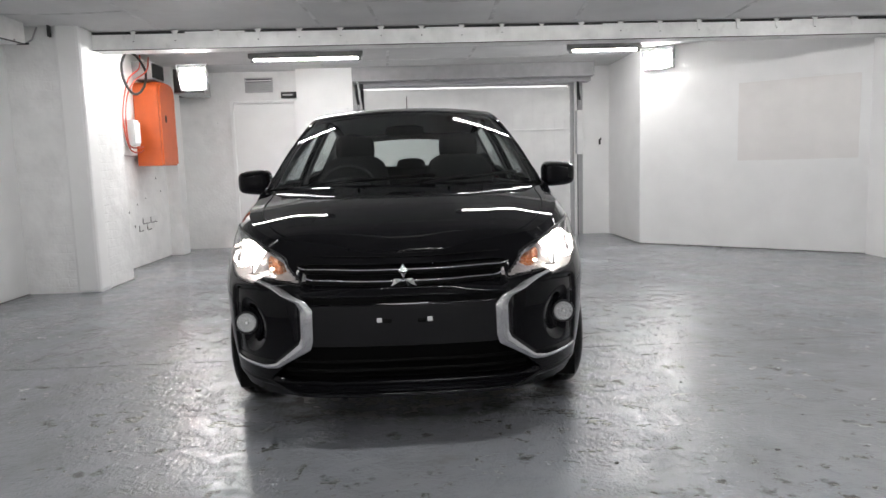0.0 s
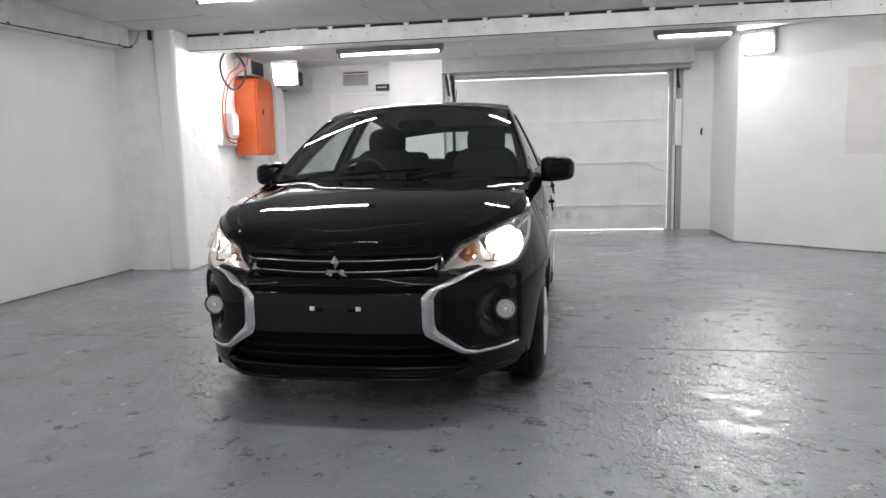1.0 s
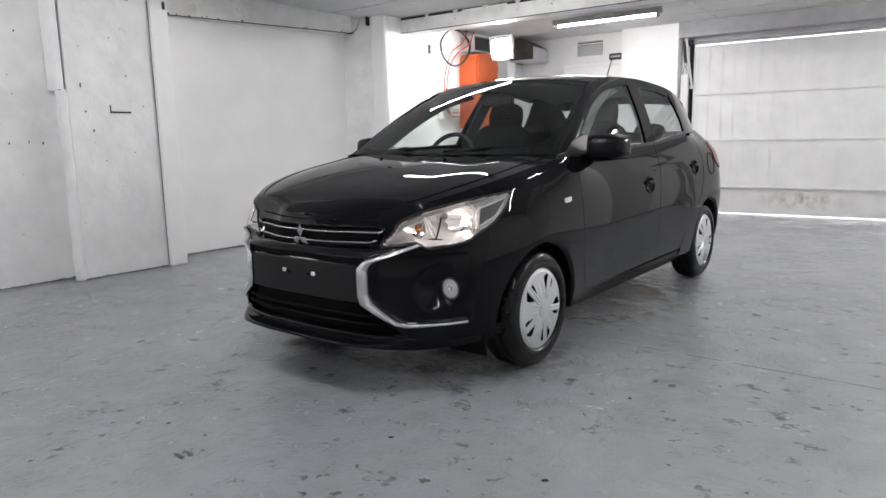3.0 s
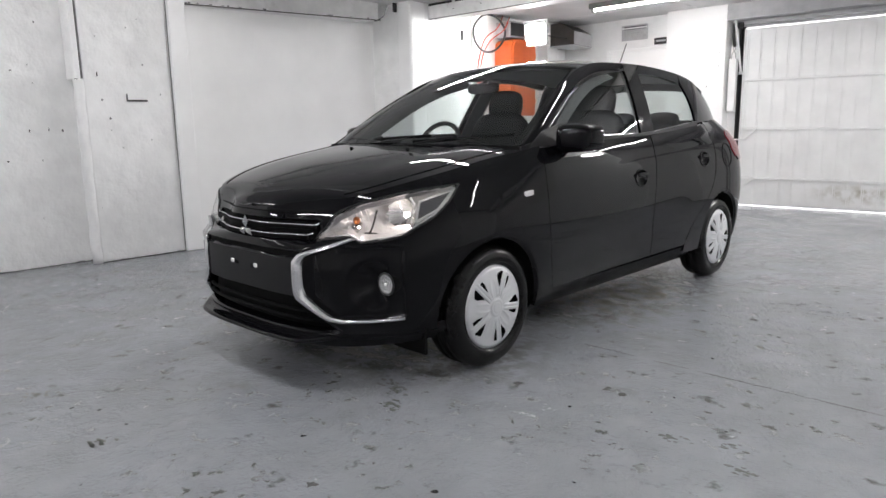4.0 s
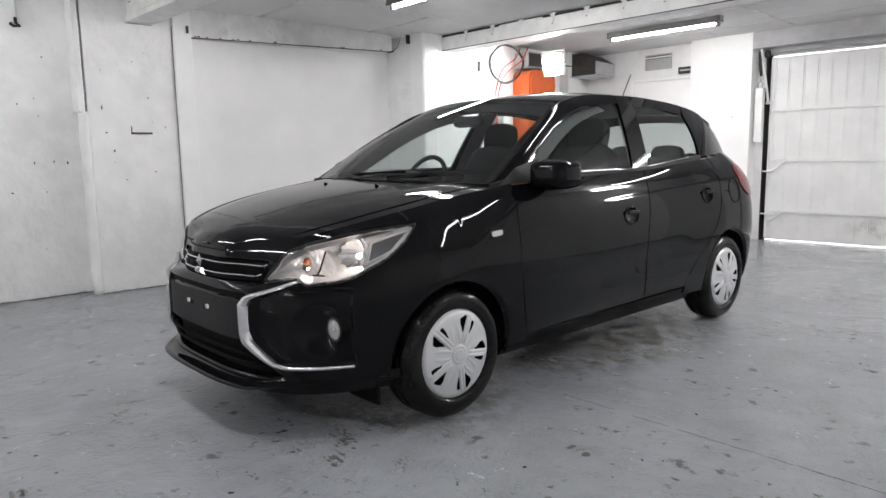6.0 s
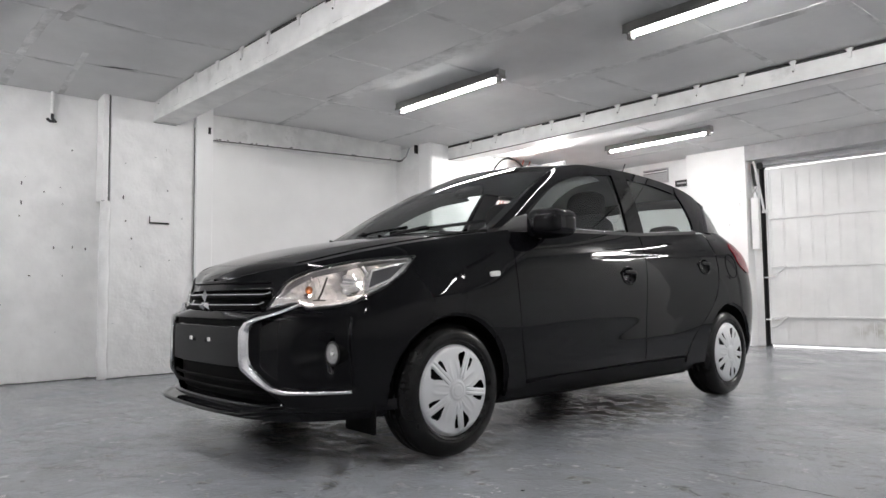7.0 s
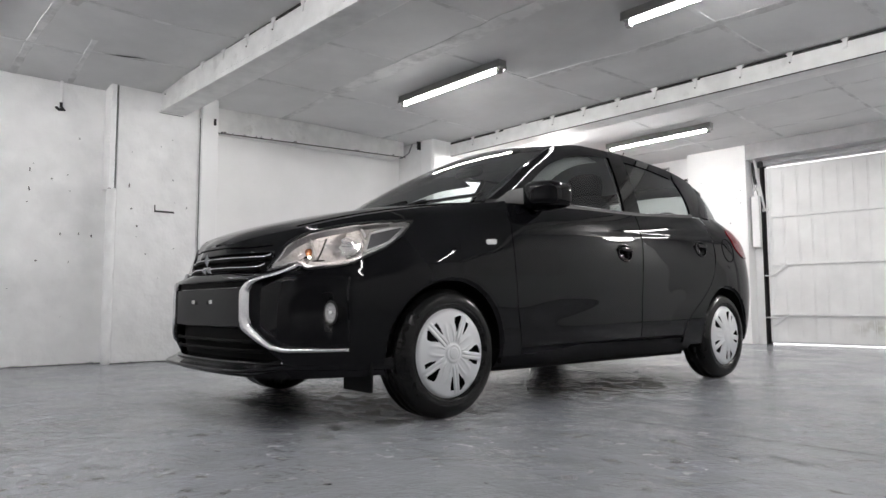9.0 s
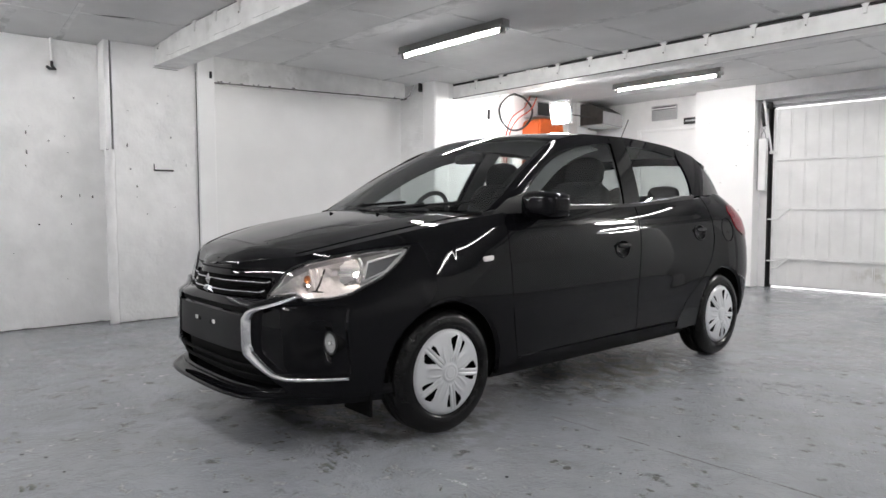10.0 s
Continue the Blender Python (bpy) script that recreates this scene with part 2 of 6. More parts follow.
def plaster(name, courses):
    """White paint over uneven plaster or brickwork, whose courses show as faint broken relief."""
    m = material(name, (0.91, 0.91, 0.905), 0.5, grain=0.05, grain_scale=5, stain=(0.76, 0.76, 0.755), stain_scale=1.8, stain_at=(0.52, 0.85))
    N, L = m.node_tree.nodes, m.node_tree.links
    tc, sep, com, br = (N.new("ShaderNode" + n) for n in ("TexCoord", "SeparateXYZ", "CombineXYZ", "TexBrick"))
    ad = N.new("ShaderNodeMath")
    wob = N.new("ShaderNodeTexNoise")
    wob.inputs["Scale"].default_value = 5
    mixv = N.new("ShaderNodeMix")
    mixv.data_type = "VECTOR"
    mixv.inputs[0].default_value = 0.05
    L.new(tc.outputs["Object"], wob.inputs["Vector"])
    L.new(tc.outputs["Object"], mixv.inputs[4])
    L.new(wob.outputs["Color"], mixv.inputs[5])
    L.new(mixv.outputs[1], sep.inputs[0])
    L.new(sep.outputs[0], ad.inputs[0])
    L.new(sep.outputs[1], ad.inputs[1])
    L.new(ad.outputs[0], com.inputs[0])
    L.new(sep.outputs[2], com.inputs[1])
    br.inputs["Scale"].default_value = 1.0
    br.inputs["Brick Width"].default_value, br.inputs["Row Height"].default_value = 0.235, 0.078
    br.inputs["Mortar Size"].default_value, br.inputs["Mortar Smooth"].default_value = 0.008, 1.0
    L.new(com.outputs[0], br.inputs["Vector"])
    normal = None
    for scale, detail, strength, dist in ((1.8, 2, 0.6, 0.06), (9, 4, 0.7, 0.018), (45, 4, 0.45, 0.005)):
        n, b2 = N.new("ShaderNodeTexNoise"), N.new("ShaderNodeBump")
        n.inputs["Scale"].default_value, n.inputs["Detail"].default_value = scale, detail
        L.new(tc.outputs["Object"], n.inputs["Vector"])
        b2.inputs["Strength"].default_value, b2.inputs["Distance"].default_value = strength, dist
        L.new(n.outputs["Fac"], b2.inputs["Height"])
        if normal:
            L.new(normal, b2.inputs["Normal"])
        normal = b2.outputs[0]
    if courses:
        patch_n, mr, mu, bp = N.new("ShaderNodeTexNoise"), N.new("ShaderNodeMapRange"), N.new("ShaderNodeMath"), N.new("ShaderNodeBump")
        patch_n.inputs["Scale"].default_value = 1.7
        L.new(tc.outputs["Object"], patch_n.inputs["Vector"])
        mr.inputs["From Min"].default_value, mr.inputs["From Max"].default_value = 0.45, 0.65
        L.new(patch_n.outputs["Fac"], mr.inputs["Value"])
        mu.operation = "MULTIPLY"
        L.new(br.outputs["Fac"], mu.inputs[0])
        L.new(mr.outputs["Result"], mu.inputs[1])
        bp.inputs["Strength"].default_value, bp.inputs["Distance"].default_value, bp.invert = courses, 0.004, True
        L.new(mu.outputs[0], bp.inputs["Height"])
        L.new(normal, bp.inputs["Normal"])
        normal = bp.outputs[0]
    L.new(normal, N["Principled BSDF"].inputs["Normal"])
    return m


PLASTER = plaster("white_painted_plaster", 0.0)
BRICK = plaster("white_painted_brick", 0.45)


# ---- mesh helpers ----
def box(bm, x0, x1, y0, y1, z0, z1, bevel=0.0):
    r = bmesh.ops.create_cube(bm, size=1.0, matrix=Matrix.LocRotScale(((x0 + x1) / 2, (y0 + y1) / 2, (z0 + z1) / 2), None, (x1 - x0, y1 - y0, z1 - z0)))
    if bevel:
        es = {e for v in r["verts"] for e in v.link_edges}
        bmesh.ops.bevel(bm, geom=list(es), offset=bevel, segments=2, affect="EDGES", profile=0.5)
    return bm


def boxes(*bs, bevel=0.0):
    bm = bmesh.new()
    for b in bs:
        box(bm, *b, bevel=bevel)
    return bm


def prism(bm, foot, z0, z1):
    lo = [bm.verts.new((x, y, z0)) for x, y in foot]
    hi = [bm.verts.new((x, y, z1)) for x, y in foot]
    n = len(foot)
    bm.faces.new(lo[::-1])
    bm.faces.new(hi)
    for i in range(n):
        bm.faces.new((lo[i], lo[(i + 1) % n], hi[(i + 1) % n], hi[i]))
    return bm


def tube(bm, pts, r, sides=8):
    """A round bar along the points."""
    rings = []
    pts = [Vector(p) for p in pts]
    for i, p in enumerate(pts):
        d = (pts[min(i + 1, len(pts) - 1)] - pts[max(i - 1, 0)]).normalized()
        a = d.orthogonal().normalized()
        if rings:
            a = (last - d * last.dot(d)).normalized()
        last = a
        b = d.cross(a)
        rings.append([bm.verts.new(p + r * (a * math.cos(2 * math.pi * k / sides) + b * math.sin(2 * math.pi * k / sides))) for k in range(sides)])
    for r0, r1 in zip(rings, rings[1:]):
        for k in range(sides):
            bm.faces.new((r0[k], r0[(k + 1) % sides], r1[(k + 1) % sides], r1[k]))
    bm.faces.new(rings[0][::-1])
    bm.faces.new(rings[-1])
    return bm


def part(name, bm, mat, parent=None, label="", smooth=False, at=None):
    bmesh.ops.recalc_face_normals(bm, faces=bm.faces[:]) if not smooth or smooth == "auto" else None
    me = bpy.data.meshes.new(name)
    for f in bm.faces:
        f.smooth = bool(smooth)
    bm.to_mesh(me)
    bm.free()
    me.materials.append(mat)
    ob = new(name, me)
    if at is not None:
        ob.matrix_basis = at
    if parent:
        ob.parent = parent
    if label:
        ob["label"] = label
    return ob


def empty(name, x, y, z, label, category, group="", kind=""):
    e = new(name)
    e.matrix_basis = pose(x, y, z)
    return tagged(e, label, category, group, kind)


def setting(name, bm, mat, label, category, smooth=False):
    return tagged(part(name, bm, mat, smooth=smooth), label, category, kind="structure")


# ---- the garage ----
CEIL = 2.46
bm = bmesh.new()
box(bm, -4.2, 5.6, -3.4, 10.6, -0.2, 0.0)
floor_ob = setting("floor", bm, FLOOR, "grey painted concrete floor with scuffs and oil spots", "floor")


def ribbon(bm, pts, widths, z0, z1):
    """A thin raised strip along the points, of uneven width."""
    for (xa, ya), (xb, yb), wa, wb in zip(pts, pts[1:], widths, widths[1:]):
        prism(bm, [(xa, ya - wa), (xb, yb - wb), (xb, yb + wb), (xa, ya + wa)], z0, z1)
    return bm


random.seed(11)
JOINT = material("worn_floor_joint", (0.10, 0.10, 0.105), 0.6, grain=0.5, grain_scale=40)
for x0, x1 in ((-2.6, -0.95), (0.95, 2.95)):
    bm = bmesh.new()
    x = x0
    while x < x1:
        n = random.randint(3, 14)
        pts = [(x + 0.035 * k, 4.045 + random.uniform(-0.004, 0.004)) for k in range(n + 1)]
        strong = 0.4 + 0.6 * min(1.0, abs(x) / 2.2)
        ws = [strong * random.uniform(0.0008, 0.0052) for _ in pts]
        ws[0] = ws[-1] = 0.0002
        ribbon(bm, pts, ws, -0.004, 0.0008)
        x += 0.035 * n + random.choice((0.0, 0.0, random.uniform(0.03, 0.18)))
    setting("floor_joint", bm, JOINT, "thin worn dark joint across the floor", "joint")


SCUFF = material("dark_oily_scuff", (0.060, 0.058, 0.055), 0.35, grain=0.6, grain_scale=60)
MARKS = ((-0.53, 2.78, 0.024, 0.030), (-0.25, 2.87, 0.020, 0.026), (-0.04, 2.84, 0.030, 0.024), (0.69, 3.01, 0.053, 0.036), (0.83, 2.87, 0.022, 0.016), (0.95, 2.84, 0.035, 0.020), (0.48, 2.82, 0.014, 0.012), (0.25, 2.0, 0.038, 0.042),
         (0.68, 2.61, 0.040, 0.022), (1.51, 3.24, 0.034, 0.025), (1.72, 3.36, 0.070, 0.030), (0.68, 3.28, 0.056, 0.040), (-0.42, 1.98, 0.046, 0.040), (1.48, 3.96, 0.036, 0.016), (0.79, 3.08, 0.012, 0.020), (0.86, 2.44, 0.010, 0.014), (1.92, 3.43, 0.036, 0.030), (2.0, 3.29, 0.050, 0.030),
         (0.40, 3.16, 0.085, 0.060), (0.02, 3.32, 0.110, 0.070), (-0.30, 3.15, 0.080, 0.060), (-0.47, 3.07, 0.100, 0.060), (0.67, 3.25, 0.090, 0.060), (0.20, 3.86, 0.130, 0.110), (0.69, 3.50, 0.080, 0.070), (-0.76, 3.05, 0.080, 0.050), (0.77, 2.90, 0.055, 0.040), (0.98, 3.05, 0.030, 0.022), (0.62, 3.05, 0.060, 0.040), (0.33, 3.45, 0.120, 0.080))
for mx, my, ma, mb in MARKS:
    # crumbs of dirt strewn over an oval
    bm = bmesh.new()
    for k in range(5 + int(5000 * ma * mb)):
        q, a = (0.0 if k == 0 else random.uniform(0.2, 1.2)), random.uniform(0, 6.28)
        cx, cy = mx + ma * q * math.cos(a), my + mb * q * math.sin(a)
        r = min(ma, mb, 0.036) * random.uniform(0.08, 0.30) * (1.5 if k == 0 else 1)
        prism(bm, [(cx + r * random.uniform(0.8, 2.2) * math.cos(t), cy + r * random.uniform(0.5, 1.0) * math.sin(t)) for t in [2 * math.pi * n / 9 for n in range(9)]], -0.002, 0.0007)
    part("scuff", bm, SCUFF, floor_ob, "crumbly dark scuff")


def ceil_z(x, y):
    """The boards sag a little between their joints, and dip to the west wall in the front bay."""
    z = CEIL - 0.010 * abs(math.sin(math.pi * (x + 0.25) / 1.02)) ** 1.3 * abs(math.sin(math.pi * (y - 4.90) / 2.4))
    if y < 3.7:
        z -= 0.075 * max(0.0, min(1.0, (-2.25 - x) / 1.1)) ** 1.6
    if 5.3 < y < 7.6:
        z -= 0.045 * min(1.0, (y - 5.3) / 1.4)
    return z


NX, NY = 96, 130
xs, ys = [-4.2 + 9.8 * k / NX for k in range(NX + 1)], [-3.4 + 14.0 * k / NY for k in range(NY + 1)]
bm = bmesh.new()
low = [[bm.verts.new((x, y, ceil_z(x, y))) for x in xs] for y in ys]
for j in range(NY):
    for i in range(NX):
        bm.faces.new((low[j][i], low[j + 1][i], low[j + 1][i + 1], low[j][i + 1]))
box(bm, -4.2, 5.6, -3.4, 10.6, CEIL + 0.03, CEIL + 0.15)
setting("ceiling", bm, CEILING, "off-white painted board ceiling with taped joints", "ceiling", smooth=True)


def tape(bm, x0, y0, x1, y1, w):
    """A flat strip under the ceiling that follows its sag."""
    n = max(2, int(math.hypot(x1 - x0, y1 - y0) / 0.12))
    d = Vector((y1 - y0, x0 - x1, 0)).normalized() * w
    last = None
    for k in range(n + 1):
        x, y = x0 + (x1 - x0) * k / n, y0 + (y1 - y0) * k / n
        e = random.uniform(0.8, 1.15)
        ring = [bm.verts.new((x + f * d.x * e, y + f * d.y * e, ceil_z(x, y) - dz)) for f, dz in ((-1, -0.001), (-0.9, 0.003), (0.9, 0.003), (1, -0.001))]
        if last:
            for q in range(3):
                bm.faces.new((last[q], last[q + 1], ring[q + 1], ring[q]))
        last = ring


bm = bmesh.new()
for x0, y0, x1, y1, w in ((-3.38, 2.48, -1.69, 2.50, 0.030), (-1.85, 2.58, -1.37, 2.63, 0.030), (-1.37, 2.63, 3.0, 2.60, 0.03), (-2.68, -2.8, -2.72, 2.85, 0.022), (-2.62, 2.85, -2.52, 3.60, 0.012),
                          (-3.36, 2.90, -2.39, 2.85, 0.022), (-1.71, 0.5, -1.74, 3.15, 0.018), (-1.74, 3.15, -1.66, 3.62, 0.010), (-0.66, -2.0, -0.60, 3.62, 0.018), (0.45, -2.0, 0.48, 3.62, 0.018), (1.6, -2.0, 1.62, 3.62, 0.018),
                          (-3.5, 4.95, -2.28, 4.90, 0.035), (-2.28, 4.90, 4.8, 4.90, 0.085), (-1.34, 3.86, -1.28, 4.82, 0.016), (-2.44, 3.86, -2.26, 6.86, 0.020), (-3.4, 6.18, -2.19, 6.15, 0.020), (-0.25, 3.86, -0.27, 4.82, 0.018),
                          (-0.85, 5.92, 0.1, 6.03, 0.05), (0.1, 6.03, 1.6, 6.02, 0.05), (1.6, 6.02, 4.8, 6.0, 0.04), (0.77, 3.86, 0.81, 6.86, 0.020), (-0.29, 6.1, -0.23, 6.86, 0.016), (-0.9, 4.98, -0.77, 6.86, 0.014), (1.57, 6.1, 1.62, 6.86, 0.018), (1.9, 3.86, 1.95, 6.0, 0.018), (3.05, 3.86, 3.1, 6.86, 0.018),
                          (0.86, 7.12, 0.78, 9.7, 0.018), (-0.15, 7.12, -0.28, 9.75, 0.018), (-1.04, 7.12, -1.15, 9.8, 0.016), (2.0, 7.12, 2.0, 9.6, 0.018), (-1.4, 8.33, 2.8, 8.20, 0.02), (-3.1, 9.36, 2.8, 9.20, 0.02)):
    tape(bm, x0, y0, x1, y1, w)
setting("ceiling_strips", bm, TAPE, "painted tapes over the ceiling joints", "trim")
bm = bmesh.new()
for k in range(10):
    a, b2 = k / 10, (k + 1) / 10
    wa, wb = 0.015 * math.sin(math.pi * a) + 0.001, 0.015 * math.sin(math.pi * b2) + 0.001
    bm.faces.new([bm.verts.new((-2.61 + 0.10 * t + f, 2.96 + 0.29 * t, ceil_z(-2.6, 3.1) - 0.002)) for t, f in ((a, -wa), (a, wa), (b2, wb), (b2, -wb))])
setting("ceiling_crack", bm, DARK, "dark open crack between two ceiling boards", "joint")

# west side
setting("wall_west_front", boxes((-3.75, -3.38, -3.2, 3.25, 0, CEIL)), PLASTER, "white painted rough plaster wall with chips", "wall")
setting("wall_west_pier", boxes((-3.75, -3.19, 3.25, 3.97, 0, CEIL), bevel=0.012), PLASTER, "white painted pier with dark chips", "wall")
setting("column_west", boxes((-3.60, -3.15, 3.97, 4.13, 0, CEIL - 0.03), bevel=0.01), SMOOTH_WALL, "white painted square column", "column")
setting("wall_west_recess", boxes((-3.85, -3.57, 4.13, 6.70, 0, CEIL)), SMOOTH_WALL, "smooth white recessed wall", "wall")
bm = bmesh.new()
prism(bm, [(-3.70, 4.13), (-3.50, 4.13), (-3.31, 6.47), (-3.70, 6.47)], 2.24, CEIL)
for v in bm.verts:
    if v.co.z < 2.3:
        v.co.z = 2.205 + 0.017 * (v.co.y - 4.13)
setting("lintel_west", bm, BEAM, "white painted lintel over the recess", "lintel")
bm = bmesh.new()
prism(bm, [(-3.508, 4.13), (-3.496, 4.13), (-3.306, 6.47), (-3.318, 6.47)], 2.24, 2.248)
for v in bm.verts:
    v.co.z += -0.041 + 0.017 * (v.co.y - 4.13)
setting("trim_west", bm, DARK, "dark joint under the lintel", "joint")
bm = bmesh.new()
for k in range(12):
    y = 4.3 + 2.1 * random.random()
    x = -3.50 + 0.0812 * (y - 4.13)
    w = random.uniform(0.004, 0.02)
    box(bm, x - 0.01, x + 0.003, y - w, y + w, 2.21 + 0.017 * (y - 4.13), 2.214 + 0.017 * (y - 4.13) + random.uniform(0.002, 0.008))
setting("lintel_chips", bm, CHIP, "small dark chips along the lintel's edge", "chip")
setting("column_middle", boxes((-3.12, -2.90, 6.57, 6.80, 0, CEIL), bevel=0.03), SMOOTH_WALL, "white round-edged column", "column", smooth=False)
setting("wall_middle_pier", boxes((-3.85, -2.91, 6.60, 7.34, 0, CEIL)), BRICK, "white painted brick pier", "wall")
setting("wall_west_back", boxes((-3.60, -3.22, 7.34, 10.3, 0, CEIL)), BRICK, "white painted brick wall with chipped corners", "wall")
setting("wall_west_pilaster", boxes((-3.30, -3.06, 9.35, 9.60, 0, CEIL), bevel=0.01), WALL, "white pilaster beside the door", "wall")

# north side: door wall, pier, gate, pier
setting("wall_north", boxes((-3.5, -2.50, 10.02, 10.3, 0, CEIL), (-2.50, -1.55, 10.02, 10.3, 2.05, CEIL)), WALL, "white wall round the door", "wall")
setting("wall_north_pier", boxes((-1.55, -0.78, 9.86, 10.3, 0, CEIL)), SMOOTH_WALL, "smooth white pier beside the gate", "wall")
setting("lintel_north", boxes((-0.78, 2.60, 9.86, 10.06, 2.27, CEIL), (-0.78, 2.60, 10.06, 10.5, 2.22, CEIL)), GREY_PAINT, "grey beam over the gate", "lintel")
setting("wall_north_east", boxes((2.54, 3.3, 10.30, 10.6, 0, CEIL)), SMOOTH_WALL, "white wall beside the gate", "wall")

# east side
bm = bmesh.new()
prism(bm, [(2.93, 10.45), (2.93, 8.88), (4.86, 7.29), (5.2, 7.29), (5.2, 10.6), (2.93, 10.6)], 0, CEIL)
setting("wall_east_oblique", bm, SMOOTH_WALL, "smooth white slanting wall", "wall")
setting("wall_east", boxes((4.86, 5.2, -3.2, 7.29, 0, CEIL)), SMOOTH_WALL, "smooth white wall", "wall")
# unseen wall, added to close the room and keep its light in
setting("wall_south", boxes((-4.0, 5.2, -3.3, -3.0, 0, CEIL)), WALL, "unseen plain white wall that closes the room", "wall")

# the dark joint between walls and floor
setting("baseboard_joint", boxes((-3.384, -3.374, -3.0, 3.25, 0, 0.006), (-3.194, -3.184, 3.25, 3.97, 0, 0.007), (-3.574, -3.564, 4.13, 6.60, 0, 0.008), (-2.916, -2.906, 6.81, 7.34, 0, 0.006), (-3.224, -3.214, 7.34, 9.35, 0, 0.006), (-1.55, -0.78, 9.854, 9.864, 0, 0.006), (2.924, 2.934, 8.9, 10.08, 0, 0.006)), DARK, "thin dark joint where walls meet floor", "joint")
bm = bmesh.new()
prism(bm, [(2.925, 8.876), (4.855, 7.286), (4.862, 7.294), (2.932, 8.884)], 0, 0.008)
setting("baseboard_joint_oblique", bm, DARK, "thin dark joint under the slanting wall", "joint")


# beams
def beam(name, x0, x1, y0, y1, z0, first, top, skew):
    b = setting(name, boxes((x0, x1, y0, y1, z0, top - 0.032), bevel=0.006), BEAM, "white painted boxed ceiling beam", "beam")
    x = first
    while x < x1 - 0.1:
        # a hanger: a strap that widens upwards and clips over the beam's edge
        bm = bmesh.new()
        w, zb = random.uniform(0.014, 0.020), top - random.uniform(0.075, 0.10)
        foot = [(x - w * 0.8, zb), (x + w * 0.8, zb), (x + w, top - 0.03), (x + w * 1.7, top - 0.012), (x + w * 1.7, top), (x - w * 1.7, top), (x - w * 1.7, top - 0.012), (x - w, top - 0.03)]
        fr = [bm.verts.new((px, y0 - 0.008, pz)) for px, pz in foot]
        bk = [bm.verts.new((px, y0 + 0.02, pz)) for px, pz in foot]
        bm.faces.new(fr)
        bm.faces.new(bk[::-1])
        for k in range(8):
            bm.faces.new((fr[k], fr[(k + 1) % 8], bk[(k + 1) % 8], bk[k]))
        part("hanger", bm, BEAM, b)
        if random.random() < 0.6:
            part("nail", boxes((x - 0.004, x + 0.004, y0 - 0.010, y0 - 0.004, zb - 0.012, zb - 0.004)), DARK, b)
        x += 0.385
    part("gap", boxes((x0, x1, y0 + 0.003, y1 - 0.006, top - 0.033, top - 0.010)), DARK, b)
    bm = bmesh.new()
    x = x0
    while x < x1:
        e = min(x1, x + random.uniform(0.25, 0.6))
        if random.random() < 0.35:
            box(bm, x, e, y0 + 0.0005, y0 + 0.006, top - 0.034, top - random.uniform(0.014, 0.028))
        x = e
    part("shim", bm, BEAM, b)
    if z0 < 2.24:
        part("edge_strip", boxes((x0, x1, y0 - 0.010, y0, z0 - 0.002, z0 + 0.042), bevel=0.004), BEAM, b)
        bm = bmesh.new()
        x = x0 + 0.4
        while x < x1 - 0.5:
            e = x + random.uniform(0.15, 0.6)
            box(bm, x, e, y0 - 0.004, y0, z0 + 0.042, z0 + 0.045)
            x = e + random.uniform(0.02, 0.8)
        part("joint", bm, DARK, b)
    else:
        part("joint", boxes((x0, x1, y0 - 0.0015, y0 + 0.01, z0 - 0.002, z0 + 0.004)), DARK, b)
    for ob in (b, *b.children):
        for v in ob.data.vertices:
            v.co.y += skew * (v.co.x - x0)
    return b


beam("beam_front", -3.30, 4.9, 3.61, 3.83, 2.235, -3.10, CEIL, 0.026)
beam("beam_middle", -2.92, 4.9, 6.86, 7.08, 2.24, -2.53, CEIL - 0.045, 0.012)


setting("column_seam", boxes((-3.186, -3.182, 3.9655, 3.970, 0.0, 2.23)), CHIP, "thin dark seam beside the column", "joint")


# uneven dirt where the walls meet the floor
def foot_dirt(pts, out):
    bm = bmesh.new()
    for (xa, ya), (xb, yb) in zip(pts, pts[1:]):
        n = max(3, int(math.hypot(xb - xa, yb - ya) / 0.016))
        hs = [max(0.002, random.gauss(0.008, 0.005)) for _ in range(n + 1)]
        ws = [max(0.003, random.gauss(0.012, 0.008)) for _ in range(n + 1)]
        for k in range(n):
            q = [(xa + (xb - xa) * t, ya + (yb - ya) * t) for t in (k / n, (k + 1) / n)]
            up = [Vector((q[i][0] + 0.002 * out[0], q[i][1] + 0.002 * out[1], hs[k + i])) for i in (0, 1)]
            mid = [Vector((q[i][0] + 0.003 * out[0], q[i][1] + 0.003 * out[1], 0.0015)) for i in (0, 1)]
            fl = [Vector((q[i][0] + (0.003 + ws[k + i]) * out[0], q[i][1] + (0.003 + ws[k + i]) * out[1], 0.0008)) for i in (0, 1)]
            bm.faces.new([bm.verts.new(v) for v in (up[0], up[1], mid[1], mid[0])])
            bm.faces.new([bm.verts.new(v) for v in (mid[0], mid[1], fl[1], fl[0])])
    return setting("wall_foot_dirt", bm, FOOT_DIRT, "grey dirt gathered at the wall foot", "dirt")


foot_dirt([(-3.38, -3.0), (-3.38, 3.25)], (1, 0))
foot_dirt([(-3.19, 3.25), (-3.19, 3.97)], (1, 0))
foot_dirt([(-3.57, 4.13), (-3.57, 6.60)], (1, 0))
foot_dirt([(-3.22, 7.34), (-3.22, 9.35)], (1, 0))
foot_dirt([(2.93, 8.88), (4.86, 7.29)], (-0.64, -0.77))


